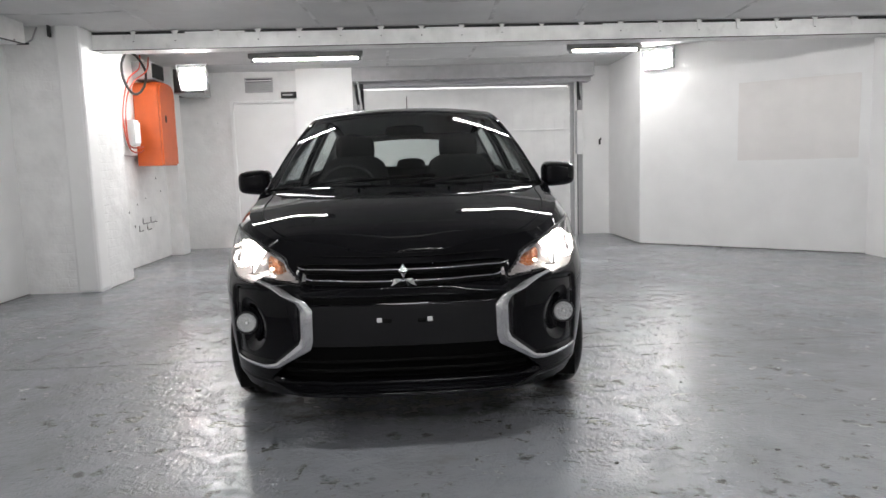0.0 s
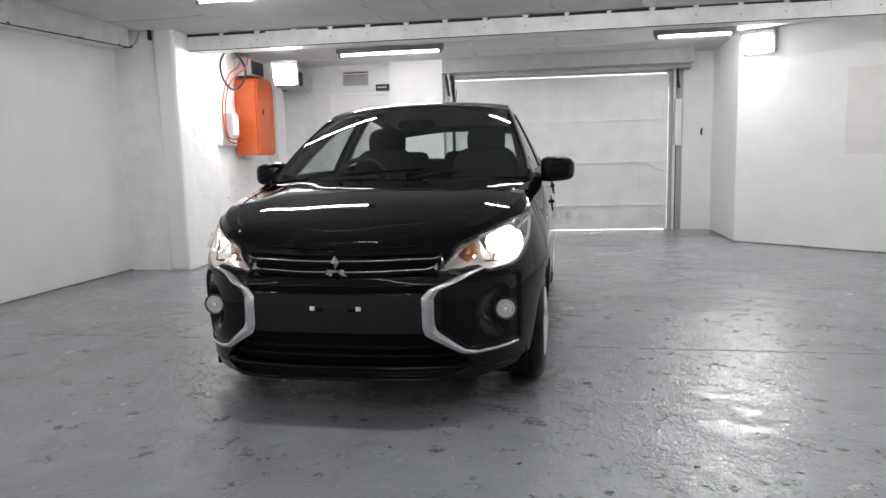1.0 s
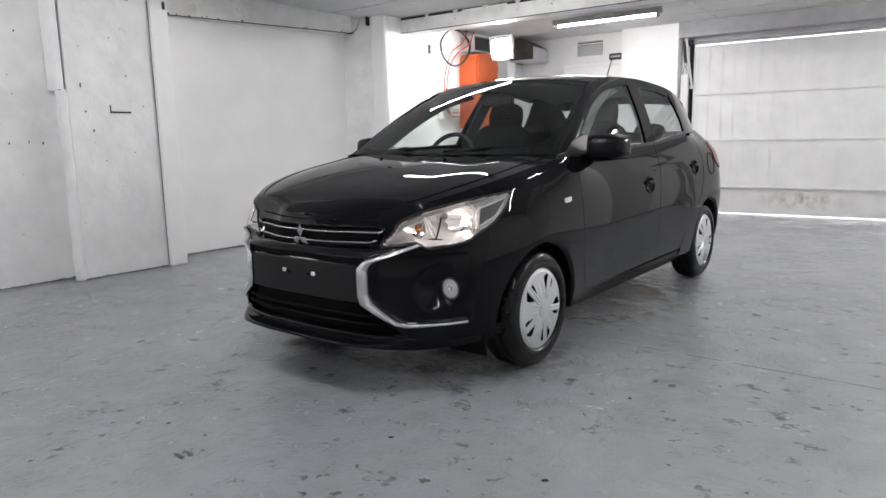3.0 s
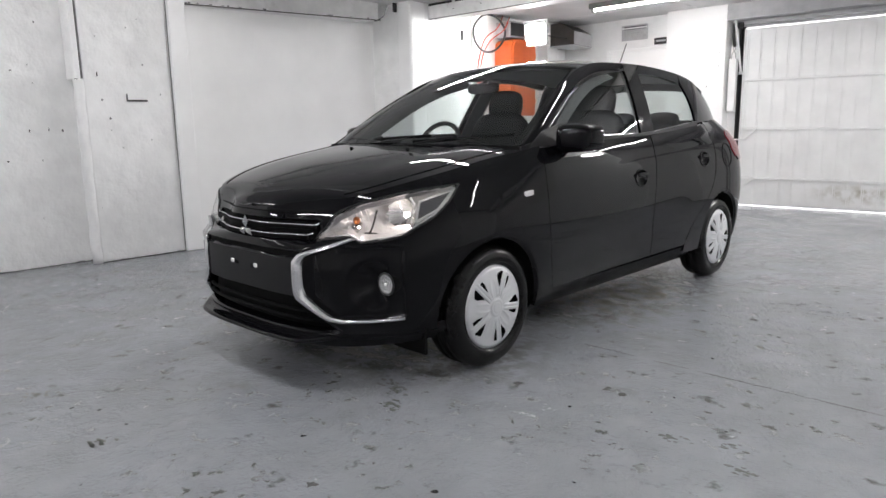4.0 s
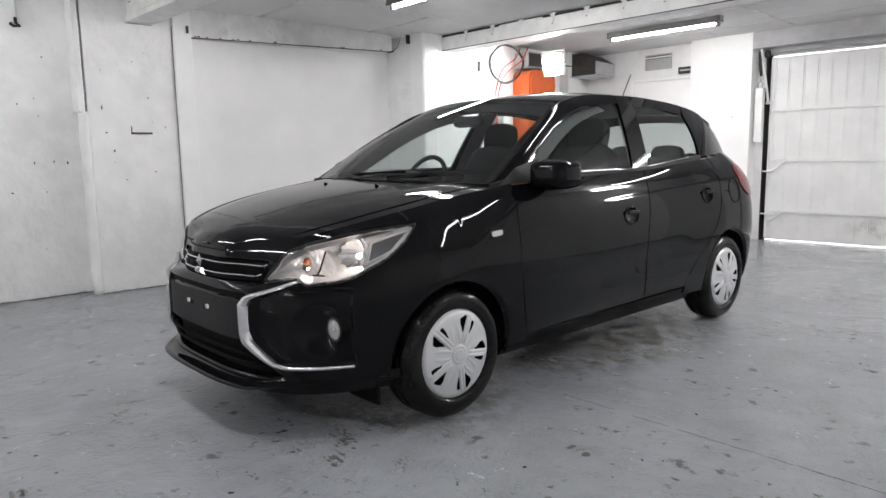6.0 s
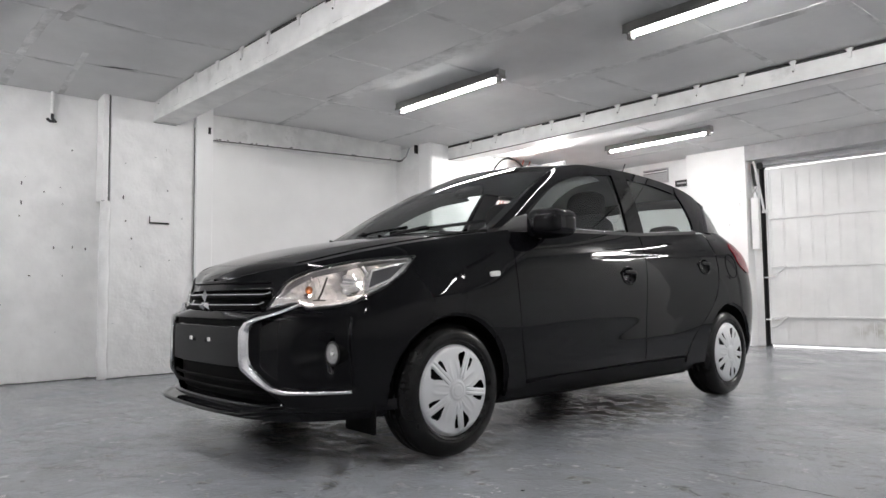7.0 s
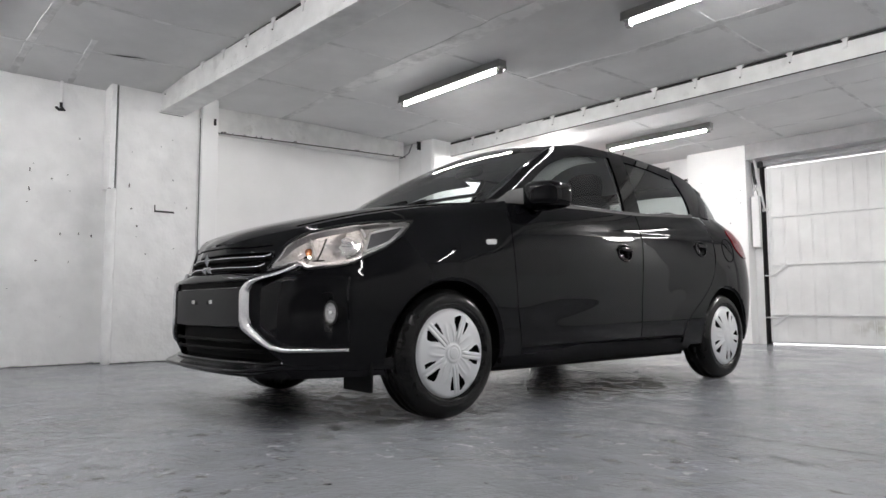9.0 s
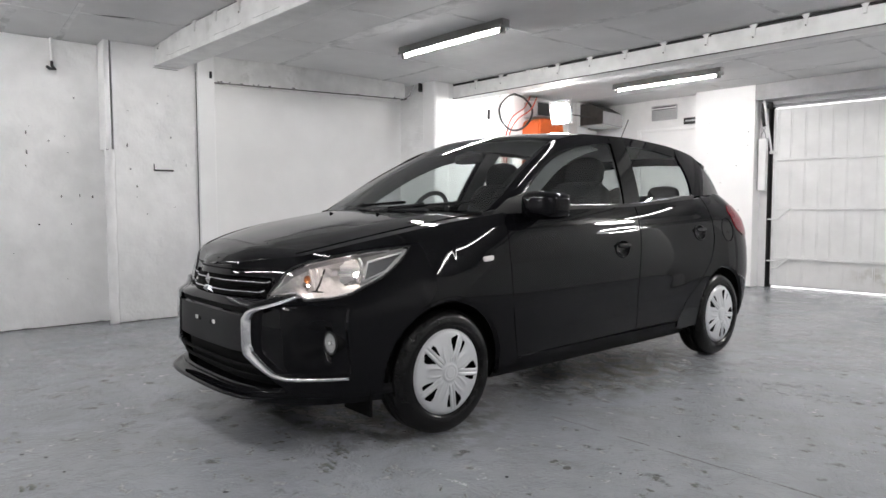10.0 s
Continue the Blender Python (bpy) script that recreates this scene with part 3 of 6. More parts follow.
# ---- lamps ----
def tube_lamp(x0, x1, y):
    e = empty("fluorescent_lamp", (x0 + x1) / 2, y, CEIL, "single fluorescent tube batten under the ceiling, lit", "lamp", "ceiling tube lamps")
    h = (x1 - x0) / 2
    part("lamp_body", boxes((-h - 0.06, h + 0.06, -0.040, 0.040, -0.060, 0.012), (-h - 0.05, h + 0.05, -0.056, 0.056, -0.068, -0.052), (-h - 0.05, h + 0.05, -0.058, -0.053, -0.078, -0.060), (-h - 0.05, h + 0.05, 0.053, 0.058, -0.078, -0.060), bevel=0.002), LAMP_BODY, e)
    for sx in (-1, 1):
        part("end_cap", boxes((sx * (h + 0.02) - 0.018, sx * (h + 0.02) + 0.018, -0.022, 0.022, -0.112, -0.03), bevel=0.004), LAMP_BODY, e)
    part("tube", tube(bmesh.new(), [(-h, 0, -0.083), (h, 0, -0.083)], 0.014, 12), WEST_GLOW if y > 0 and x0 < -2.5 else FRONT_GLOW if y < 3 else TUBE_GLOW, e, "lit white fluorescent tube", smooth="auto")
    return e


for x0, x1, y in ((-1.95, -0.75, 5.43), (0.50, 1.72, 5.43), (-1.80, -0.58, 8.52), (1.96, 2.72, 8.40), (2.97, 4.24, 5.45), (-2.75, -1.48, 2.05), (-0.25, 1.02, 2.28), (2.25, 3.52, 2.28), (-2.75, -1.48, -0.8), (-0.25, 1.02, -0.8)):
    tube_lamp(x0, x1, y)


def flood(x, y, z, yaw, tilt, w, h, arm=0.0):
    e = empty("flood_light", x, y, z, "bright square LED flood light on a bracket", "lamp", "flood lights")
    e.matrix_basis = pose(x, y, z, tilt, 0, yaw)
    part("lamp_body", boxes((-w / 2 - 0.015, w / 2 + 0.015, 0.005, 0.05, -h / 2 - 0.015, h / 2 + 0.015), bevel=0.008), GALV, e)
    r = 0.09
    prof = [(sx * (w / 2 - r) + r * math.cos(t), sz * (h / 2 - r) + r * math.sin(t)) for sx, sz, t0 in ((1, 1, 0), (-1, 1, 1), (-1, -1, 2), (1, -1, 3)) for t in [(t0 + k / 6) * math.pi / 2 for k in range(7)]]
    bm = prism(bmesh.new(), prof, -0.006, 0.004)
    bmesh.ops.rotate(bm, verts=bm.verts[:], cent=(0, 0, 0), matrix=Matrix.Rotation(radians(90), 3, "X"))
    part("lens", bm, FLOOD_GLOW, e, "glaring white lens")
    part("bracket", boxes((-w / 2 - 0.03, -w / 2 - 0.018, 0.01, 0.04, 0, h / 2 + 0.03), (w / 2 + 0.018, w / 2 + 0.03, 0.01, 0.04, 0, h / 2 + 0.03), (-w / 2 - 0.03, w / 2 + 0.03, 0.01, 0.04, h / 2 + 0.028, h / 2 + 0.04)), STEEL, e)
    rod = [(0, 0.05, 0), (-0.40, arm, -0.08 * arm)] if arm else [(0, 0.024, h / 2 + 0.03), (0, 0.024, CEIL - z + 0.02)]
    part("arm", tube(bmesh.new(), rod, 0.007, 8), DARK if arm else STEEL, e)
    return e


flood(-2.433, 8.209, 2.140, 0, 8, 0.28, 0.24, 1.36)
flood(3.07, 8.66, 2.285, -39.5, 12, 0.34, 0.20)


# ---- gate, door and wall things ----
def gate():
    g = tagged(part("gate_1", boxes((-0.638, 2.34, 9.985, 10.01, 0.03, 2.17)), GATE_SHEET), "white sheet-metal up-and-over garage gate, closed", "gate", kind="structure")
    for z in (0.36, 0.965, 1.555):
        part("rail", boxes((-0.60, 2.34, 9.955, 9.986, z - 0.015, z + 0.012), bevel=0.004), GATE, g)
    x = -0.60
    bm = bmesh.new()
    while x < 2.34:
        box(bm, x, x + 0.010, 9.979, 9.986, 0.04, 2.16)
        box(bm, x + 0.022, x + 0.028, 9.981, 9.986, 0.04, 2.16)
        x += 0.15 + random.uniform(-0.012, 0.012)
    part("rib_sheet", bm, GATE, g)
    for x0, x1, s in ((-0.60, -0.42, 1), (2.28, 2.06, -1)):
        for z in (0.36, 0.965):
            part("brace", tube(bmesh.new(), [(x0 - s * 0.03, 9.955, z - 0.13), (x0 + s * 0.05, 9.95, z - 0.115), (x1, 9.95, z)], 0.010, 6), GATE, g)
    part("edge_strip", boxes((-0.638, -0.622, 9.972, 9.986, 0.03, 2.17), bevel=0.003), GATE, g)
    part("jamb", boxes((-0.79, -0.680, 9.955, 10.04, 0, 2.20), (-0.800, -0.786, 9.93, 9.97, 0, 2.20), bevel=0.003), GATE, g)
    part("guide_slot", boxes((-0.682, -0.640, 10.012, 10.03, 0, 2.20)), DARK, g)
    part("slot_side", boxes((-0.684, -0.679, 9.94, 10.02, 0, 2.20)), DARK, g)
    part("roller_clamp", boxes((-0.682, -0.605, 9.955, 9.972, 1.628, 1.668), bevel=0.004), GATE, g)
    for z in (0.835, 0.325):
        part("roller_pin", tube(bmesh.new(), [(-0.688, 9.955, z), (-0.53, 9.955, z - 0.004)], 0.009, 6), GATE, g)
    part("guide_rail", boxes((2.40, 2.43, 9.92, 9.98, 0, 2.30), bevel=0.004), GATE, g)
    part("guide_slot", boxes((2.432, 2.444, 9.93, 9.98, 0, 2.30)), DARK, g)
    for x0, box_x in ((-0.735, -0.717), (2.425, 2.452)):
        part("counterweight_box", boxes((box_x - 0.044, box_x + 0.044, 9.835, 9.905, 1.182, 1.815), bevel=0.008), GATE, g)
        part("weight_back", boxes((box_x - 0.056, box_x - 0.044, 9.85, 9.91, 1.19, 1.81)), GREY_PAINT, g, "grey edge strip of the weight")
        for dx in (-0.028, 0.024):
            part("hook", tube(bmesh.new(), [(box_x + dx, 9.87, 1.805), (box_x + dx * 0.9, 9.868, 1.87), (box_x - dx * 0.5, 9.872, 1.93), (box_x - dx * 0.3, 9.872, 1.985)], 0.0065, 6), GREY_PAINT, g, "bent wire hook over the weight")
        part("chain", tube(bmesh.new(), [(box_x + 0.004, 9.872, 1.96), (box_x - 0.016, 9.874, 2.08), (box_x - 0.022, 9.876, 2.24)], 0.019, 8), DARK, g, "dark chain")
    part("lever", tube(bmesh.new(), [(-0.722, 9.862, 2.29), (-0.690, 9.90, 2.02), (-0.648, 9.945, 1.66)], 0.015, 8), GATE, g, "white steel lever arm")
    part("pulley", boxes((-0.700, -0.640, 9.90, 9.95, 2.17, 2.25), bevel=0.012), DARK, g)
    part("slit", boxes((-0.64, 2.32, 10.03, 10.035, 2.176, 2.186)), DAY_GLOW, g, "daylight over the top edge of the gate")
    part("slit", boxes((-0.64, 2.32, 10.03, 10.035, 0.002, 0.012)), DAY_GLOW, g, "daylight under the gate")
    part("slit", boxes((2.343, 2.353, 10.03, 10.035, 0.03, 2.0)), DAY_GLOW, g, "daylight beside the gate")
    part("backing", boxes((-0.80, 2.55, 10.05, 10.1, 0.0, 2.3)), GREY_PAINT, g)
    return g


NORTH = pose(-0.66, 10.075, 0, 0, 0, 3.2) @ pose(0.66, -9.985, 0)
gate().matrix_basis = NORTH

door = tagged(part("door_1", boxes((-2.46, -1.62, 10.03, 10.07, 0.0, 2.02)), SMOOTH_WALL), "white painted flush door, closed", "door", kind="structure")
part("door_frame", boxes((-2.51, -2.46, 10.0, 10.06, 0, 2.06), (-1.62, -1.56, 10.0, 10.06, 0, 2.06), (-2.46, -1.62, 10.0, 10.06, 2.02, 2.06), bevel=0.005), SMOOTH_WALL, door)
part("door_handle", tube(bmesh.new(), [(-1.70, 10.03, 1.0), (-1.70, 9.98, 1.0), (-1.80, 9.975, 1.0)], 0.01), STEEL, door, "small steel lever handle")

vent = empty("vent", -2.09, 10.02, 2.27, "square grey louvred air vent above the door", "vent")
part("frame", boxes((-0.19, 0.19, -0.02, 0, 0.085, 0.10), (-0.19, 0.19, -0.02, 0, -0.10, -0.085), (-0.19, -0.17, -0.02, 0, -0.085, 0.085), (0.17, 0.19, -0.02, 0, -0.085, 0.085)), GREY_PAINT, vent)
part("backing", boxes((-0.17, 0.17, -0.004, 0, -0.085, 0.085)), DARK, vent)
for i in range(5):
    part("slat", boxes((-0.17, 0.17, -0.016, -0.006, -0.084 + i * 0.026, -0.0605 + i * 0.026)), GREY_PAINT, vent)
part("lip", boxes((-0.18, 0.18, -0.034, -0.012, 0.052, 0.068), bevel=0.002), GATE, vent, "white bent lip over the slats")

sign = empty("door_sign", -1.67, 9.99, 2.125, "small dark sign above the door", "sign")
part("plate", boxes((-0.115, 0.115, -0.01, 0.02, -0.042, 0.042), bevel=0.003), DARK, sign)
part("lettering", boxes((-0.09, 0.05, -0.013, -0.0095, -0.01, 0.012)), GREY_PAINT, sign, "unreadable pale line")

duct = empty("duct_box", -2.68, 9.42, 2.13, "dull brown sheet-metal duct hood in the corner under the ceiling", "duct")
hood_profile = [(-0.52, 0.0), (0.0, 0.0), (0.0, 0.18), (-0.22, 0.30), (-0.52, 0.30)]
bm = bmesh.new()
near_ring = [bm.verts.new((x, 0.0, z)) for x, z in hood_profile]
far_ring = [bm.verts.new((x - 0.10, 0.63, z)) for x, z in hood_profile]
bm.faces.new(near_ring)
bm.faces.new(far_ring[::-1])
for k in range(5):
    bm.faces.new((near_ring[k], far_ring[k], far_ring[(k + 1) % 5], near_ring[(k + 1) % 5]))
bmesh.ops.recalc_face_normals(bm, faces=bm.faces[:])
part("body", bm, DUCT, duct)
# the east side's brighter light is put in as a paler grey face
part("side_sheet", prism(bmesh.new(), [(0.001, 0.01), (0.006, 0.01), (-0.090, 0.62), (-0.095, 0.62)], 0.005, 0.175), GREY_PAINT, duct, "east side in paler grey that stands for its brighter light")
part("lip", prism(bmesh.new(), [(-0.40, -0.03), (0.015, -0.03), (-0.075, 0.55), (-0.40, 0.55)], -0.014, -0.002), GALV, duct, "bright bent lip under the hood")

# electrical cabinet and its cables on the west wall
back = empty("backboard", -3.22, 8.35, 1.30, "white painted backboard behind the cabinet", "board")
part("board", boxes((0, 0.06, -0.42, 0.40, 0, 1.15), bevel=0.004), WALL, back)
cab = empty("electrical_cabinet", -3.16, 8.32, 1.18, "bright orange steel electrical cabinet on the wall", "cabinet")
def shouldered(x0, x1, y0, y1, z0, z1, r):
    """An upright box whose two upper corners are round."""
    prof = [(y0, z0), (y1, z0)] + [(y1 - r + r * math.sin(t), z1 - r + r * math.cos(t)) for t in [math.pi / 2 - k * math.pi / 16 for k in range(9)]] + [(y0 + r - r * math.sin(t), z1 - r + r * math.cos(t)) for t in [k * math.pi / 16 for k in range(9)]]
    bm = bmesh.new()
    a, b = [bm.verts.new((x0, y, z)) for y, z in prof], [bm.verts.new((x1, y, z)) for y, z in prof]
    n = len(prof)
    bm.faces.new(a)
    bm.faces.new(b[::-1])
    for k in range(n):
        bm.faces.new((a[k], b[k], b[(k + 1) % n], a[(k + 1) % n]))
    bmesh.ops.bevel(bm, geom=[e for e in bm.edges if len(e.link_faces) == 2 and e.calc_face_angle(0) > 1.2], offset=0.010, segments=2, affect="EDGES", profile=0.5)
    return bm


part("body", shouldered(0.0, 0.275, 0.0, 0.49, 0, 0.965, 0.11), ORANGE, cab)
d = part("cabinet_door", shouldered(0.278, 0.300, 0.014, 0.476, 0.018, 0.945, 0.10), ORANGE, cab)
part("lock", boxes((0.300, 0.312, 0.13, 0.16, 0.50, 0.58), bevel=0.004), DARK, d, "dark oval lock plate")
for hz in (0.16, 0.74):
    part("hinge", tube(bmesh.new(), [(0.292, 0.484, hz), (0.292, 0.484, hz + 0.07)], 0.008, 8), ORANGE, d)
sw = empty("switch_box", -3.16, 8.05, 1.40, "grey switch box with a cover beside the orange cabinet", "box")
part("body", boxes((0, 0.11, -0.05, 0.10, 0, 0.29), bevel=0.006), GALV, sw)
part("cover", boxes((0.11, 0.125, -0.04, 0.09, 0.03, 0.26), bevel=0.004), GATE, sw)
meter = empty("meter_box", -3.16, 8.45, 2.17, "dark grey junction box above the orange cabinet", "box")
part("body", boxes((0, 0.22, -0.10, 0.28, 0, 0.20), bevel=0.006), GREY_PAINT, meter)
part("cover", boxes((0.22, 0.23, -0.08, 0.26, 0.02, 0.18)), DARK, meter)


def cable(pts, r, mat, label):
    fine = []
    P = [Vector(p) for p in pts]
    for i in range(len(P) - 1):
        p0, p1, p2, p3 = P[max(i - 1, 0)], P[i], P[i + 1], P[min(i + 2, len(P) - 1)]
        for k in range(8):
            t = k / 8
            fine.append(0.5 * (2 * p1 + (p2 - p0) * t + (2 * p0 - 5 * p1 + 4 * p2 - p3) * t * t + (3 * p1 - p0 - 3 * p2 + p3) * t ** 3))
    fine.append(P[-1])
    ob = part("cable", tube(bmesh.new(), fine, r, 8), mat, smooth="auto")
    return tagged(ob, label, "cable", "cables by the cabinet")


cable([(-3.08, 8.10, 2.45), (-3.04, 7.90, 2.38), (-3.03, 7.76, 2.24), (-3.02, 7.78, 2.08), (-3.01, 7.92, 1.975), (-3.00, 8.10, 1.985), (-2.99, 8.26, 2.10), (-3.0, 8.33, 2.26), (-3.04, 8.22, 2.40), (-3.08, 8.08, 2.44)], 0.014, CABLE_BLACK, "black cable hanging in a loop")
cable([(-3.06, 8.36, 2.44), (-3.02, 8.20, 2.27), (-3.08, 8.02, 2.12), (-3.13, 7.95, 1.80), (-3.13, 7.95, 1.55), (-3.11, 8.02, 1.36), (-3.08, 8.18, 1.33), (-3.08, 8.30, 1.36)], 0.008, CABLE_RED, "orange cable looping round the switch box")
cable([(-2.98, 8.40, 2.42), (-2.96, 8.26, 2.25), (-3.04, 8.10, 2.12), (-3.10, 8.02, 1.95), (-3.12, 7.98, 1.70), (-3.11, 7.99, 1.42), (-3.08, 8.14, 1.38), (-3.08, 8.30, 1.40)], 0.008, CABLE_RED, "orange cable looping round the switch box")

# west wall: hook, slot, patches
hook = empty("pipe_hook", -3.38, 2.84, 2.18, "short white pipe with a dark hook on the wall", "hook")
part("pipe", tube(bmesh.new(), [(0.03, 0, 0.31), (0.03, 0, 0.02)], 0.014), SMOOTH_WALL, hook)
part("hook", tube(bmesh.new(), [(0.03, 0, 0.02), (0.035, 0, -0.02), (0.05, 0.02, -0.045), (0.06, -0.02, -0.05), (0.045, -0.04, -0.03)], 0.012), DARK, hook)
iron = empty("iron_strip", -3.19, 3.66, 1.325, "dark iron strip let into the pier", "bracket")
part("strip", boxes((0, 0.012, -0.085, 0.085, -0.007, 0.007)), DARK, iron)
part("stub", boxes((0, 0.008, -0.085, -0.078, 0.0, 0.055)), DARK, iron)
conduit = empty("wall_chase", -3.19, 3.24, 1.95, "white raised chase strip down the pier edge", "trim", kind="structure")
part("strip", boxes((-0.18, 0.004, -0.050, -0.004, -0.46, 0.50), bevel=0.004), PLASTER, conduit)
part("seam", boxes((-0.02, 0.002, -0.004, 0.0, -0.46, 0.50), (-0.02, 0.0055, -0.050, 0.0, -0.464, -0.460)), CHIP, conduit)
part("ridge", tube(bmesh.new(), [(-0.030 + 0.003 * math.sin(k), -0.016 + 0.004 * math.sin(1.7 * k), -0.46 - 1.49 * k / 20) for k in range(21)], 0.040, 12), PLASTER, conduit, "rounded plaster ridge", smooth="auto")
hang = empty("wall_clip", -3.15, 4.05, 2.21, "small black clip on the column", "clip")
part("plate", boxes((-0.002, 0.012, 0.03, 0.05, -0.03, 0.03)), DARK, hang)
hk = empty("wall_hook", 2.79, 10.30, 1.37, "small dark hook on the wall beside the gate", "hook")
part("plate", boxes((-0.012, 0.012, -0.01, 0, -0.05, 0.03)), DARK, hk)
part("peg", tube(bmesh.new(), [(0, -0.01, 0.02), (0, -0.06, 0.02), (0, -0.07, 0.045)], 0.008), DARK, hk)
pk = empty("back_hook", -3.22, 7.75, 2.18, "small black hook on the back wall", "hook")
part("plate", boxes((0, 0.02, -0.02, 0.02, -0.07, 0.05), bevel=0.004), DARK, pk)

# a beige patch and its lower edge on the slanting wall
ang = math.degrees(math.atan2(7.29 - 8.88, 4.86 - 2.93))
u = Vector((4.86 - 2.93, 7.29 - 8.88, 0)).normalized()
nrm = Vector((u.y, -u.x, 0))
patch = empty("painted_patch", 0, 0, 0, "faint beige painted-over board on the slanting wall", "panel")
patch.matrix_basis = Matrix.Translation(Vector((2.93, 8.88, 0)) + nrm * 0.0) @ pose(0, 0, 0, 0, 0, ang)
part("board", boxes((1.18, 2.40, -0.006, 0.0, 1.03, 1.92)), BEIGE, patch)
part("lower_edge", boxes((1.18, 2.41, -0.010, 0.0, 1.018, 1.03)), SMOOTH_WALL, patch)

# chips in the plaster of the pier
random.seed(5)
CHIPS = ((2.64, 1.61, 0.012, 0.040), (2.64, 1.45, 0.016, 0.036), (2.63, 1.34, 0.012, 0.012), (3.0, 1.92, 0.012, 0.016), (2.71, 0.86, 0.020, 0.012), (2.88, 1.09, 0.012, 0.028), (2.95, 0.86, 0.008, 0.016),
         (3.02, 1.10, 0.008, 0.032), (3.12, 1.09, 0.012, 0.032), (2.94, 1.46, 0.008, 0.012), (2.8, 1.55, 0.016, 0.012), (3.36, 1.53, 0.014, 0.038), (3.38, 1.33, 0.016, 0.016), (3.43, 1.18, 0.016, 0.024), (3.62, 1.91, 0.016, 0.008),
         (3.73, 1.62, 0.016, 0.016), (3.51, 0.94, 0.012, 0.012), (3.75, 1.0, 0.016, 0.008), (3.86, 1.38, 0.008, 0.020))
for y, z, w, h in [(y, z, w * 0.55, h * 0.55) for y, z, w, h in CHIPS] + [(random.uniform(1.3, 3.9), random.uniform(0.15, 2.1), random.uniform(0.002, 0.005), random.uniform(0.002, 0.008)) for _ in range(22)]:
    if 3.10 < y < 3.28 and w < 0.006:
        continue
    xw = -3.38 if y < 3.22 else -3.19
    bm = bmesh.new()
    vs = [bm.verts.new((xw + 0.0025, y + w * math.cos(a) * random.uniform(0.4, 1.1), z + h * math.sin(a) * random.uniform(0.5, 1.1))) for a in [k * math.pi / 5 for k in range(10)]]
    bm.faces.new(vs)
    r = bmesh.ops.extrude_face_region(bm, geom=bm.faces[:])
    bmesh.ops.translate(bm, verts=[v for v in r["geom"] if isinstance(v, bmesh.types.BMVert)], vec=(-0.004, 0, 0))
    tagged(part("plaster_chip", bm, CHIP), "small dark chip in the white plaster", "chip", "plaster chips")

# more chips, on the back wall and round the door
for k in range(26):
    if k < 14:
        at = pose(-3.22, random.uniform(7.4, 9.3), random.uniform(0.25, 1.1) if k % 2 else random.uniform(1.2, 2.2), 0, 0, 0)
    else:
        x = random.choice((random.uniform(-3.1, -2.55), random.uniform(-1.5, -0.85)))
        at = pose(x, 10.02 if x < -2 else 9.86, random.uniform(0.3, 2.2), 0, 0, -90)
    bm = bmesh.new()
    w, h = (random.uniform(0.005, 0.014), random.uniform(0.005, 0.02)) if k < 14 else (random.uniform(0.003, 0.007), random.uniform(0.003, 0.010))
    bm.faces.new([bm.verts.new((0.003, w * math.cos(a) * random.uniform(0.4, 1), h * math.sin(a) * random.uniform(0.4, 1))) for a in [q * math.pi / 5 for q in range(10)]])
    r = bmesh.ops.extrude_face_region(bm, geom=bm.faces[:])
    bmesh.ops.translate(bm, verts=[v for v in r["geom"] if isinstance(v, bmesh.types.BMVert)], vec=(-0.005, 0, 0))
    tagged(part("plaster_chip", bm, CHIP, at=at), "small dark chip in the white plaster", "chip", "plaster chips")

# loose-brick outlines low on the back wall
brk = empty("exposed_bricks", -3.22, 8.35, 0.0, "a few exposed brick joints in the white wall", "brick")
for i, (y, z) in enumerate(((0.0, 0.42), (0.24, 0.42), (0.12, 0.50), (0.36, 0.50))):
    part("brick", boxes((0.0, 0.006, y, y + 0.215, z, z + 0.068), bevel=0.002), WALL, brk)
    part("joint", boxes((0.0, 0.004, y - 0.012, y + random.uniform(0.10, 0.2), z - 0.011, z - 0.002), (0.0, 0.004, y - 0.012, y - 0.002, z, z + 0.06)), CHIP, brk)

# dark clips and joints at the lintel and the beam's ends
mark = empty("lintel_bracket", -3.26, 6.545, 2.30, "small dark steel bracket at the lintel's end", "bracket")
part("plate", boxes((0.105, 0.118, 0.0, 0.05, 0.02, 0.12)), DARK, mark)
part("strap", tube(bmesh.new(), [(-0.045, -0.08, -0.055), (-0.01, -0.03, -0.01), (0.02, 0.0, 0.10)], 0.008, 6), STEEL, mark)
part("stub", boxes((-0.12, -0.02, -0.085, -0.07, -0.062, -0.048)), DARK, mark)
end = empty("beam_clip", -3.19, 3.605, 2.33, "small dark clip where the beam meets the pier", "clip")
part("plate", boxes((-0.10, -0.004, -0.008, 0.012, -0.09, -0.02)), DARK, end)
part("edge", boxes((0.0, 0.004, -0.01, 0.20, -0.112, -0.108)), DARK, end)


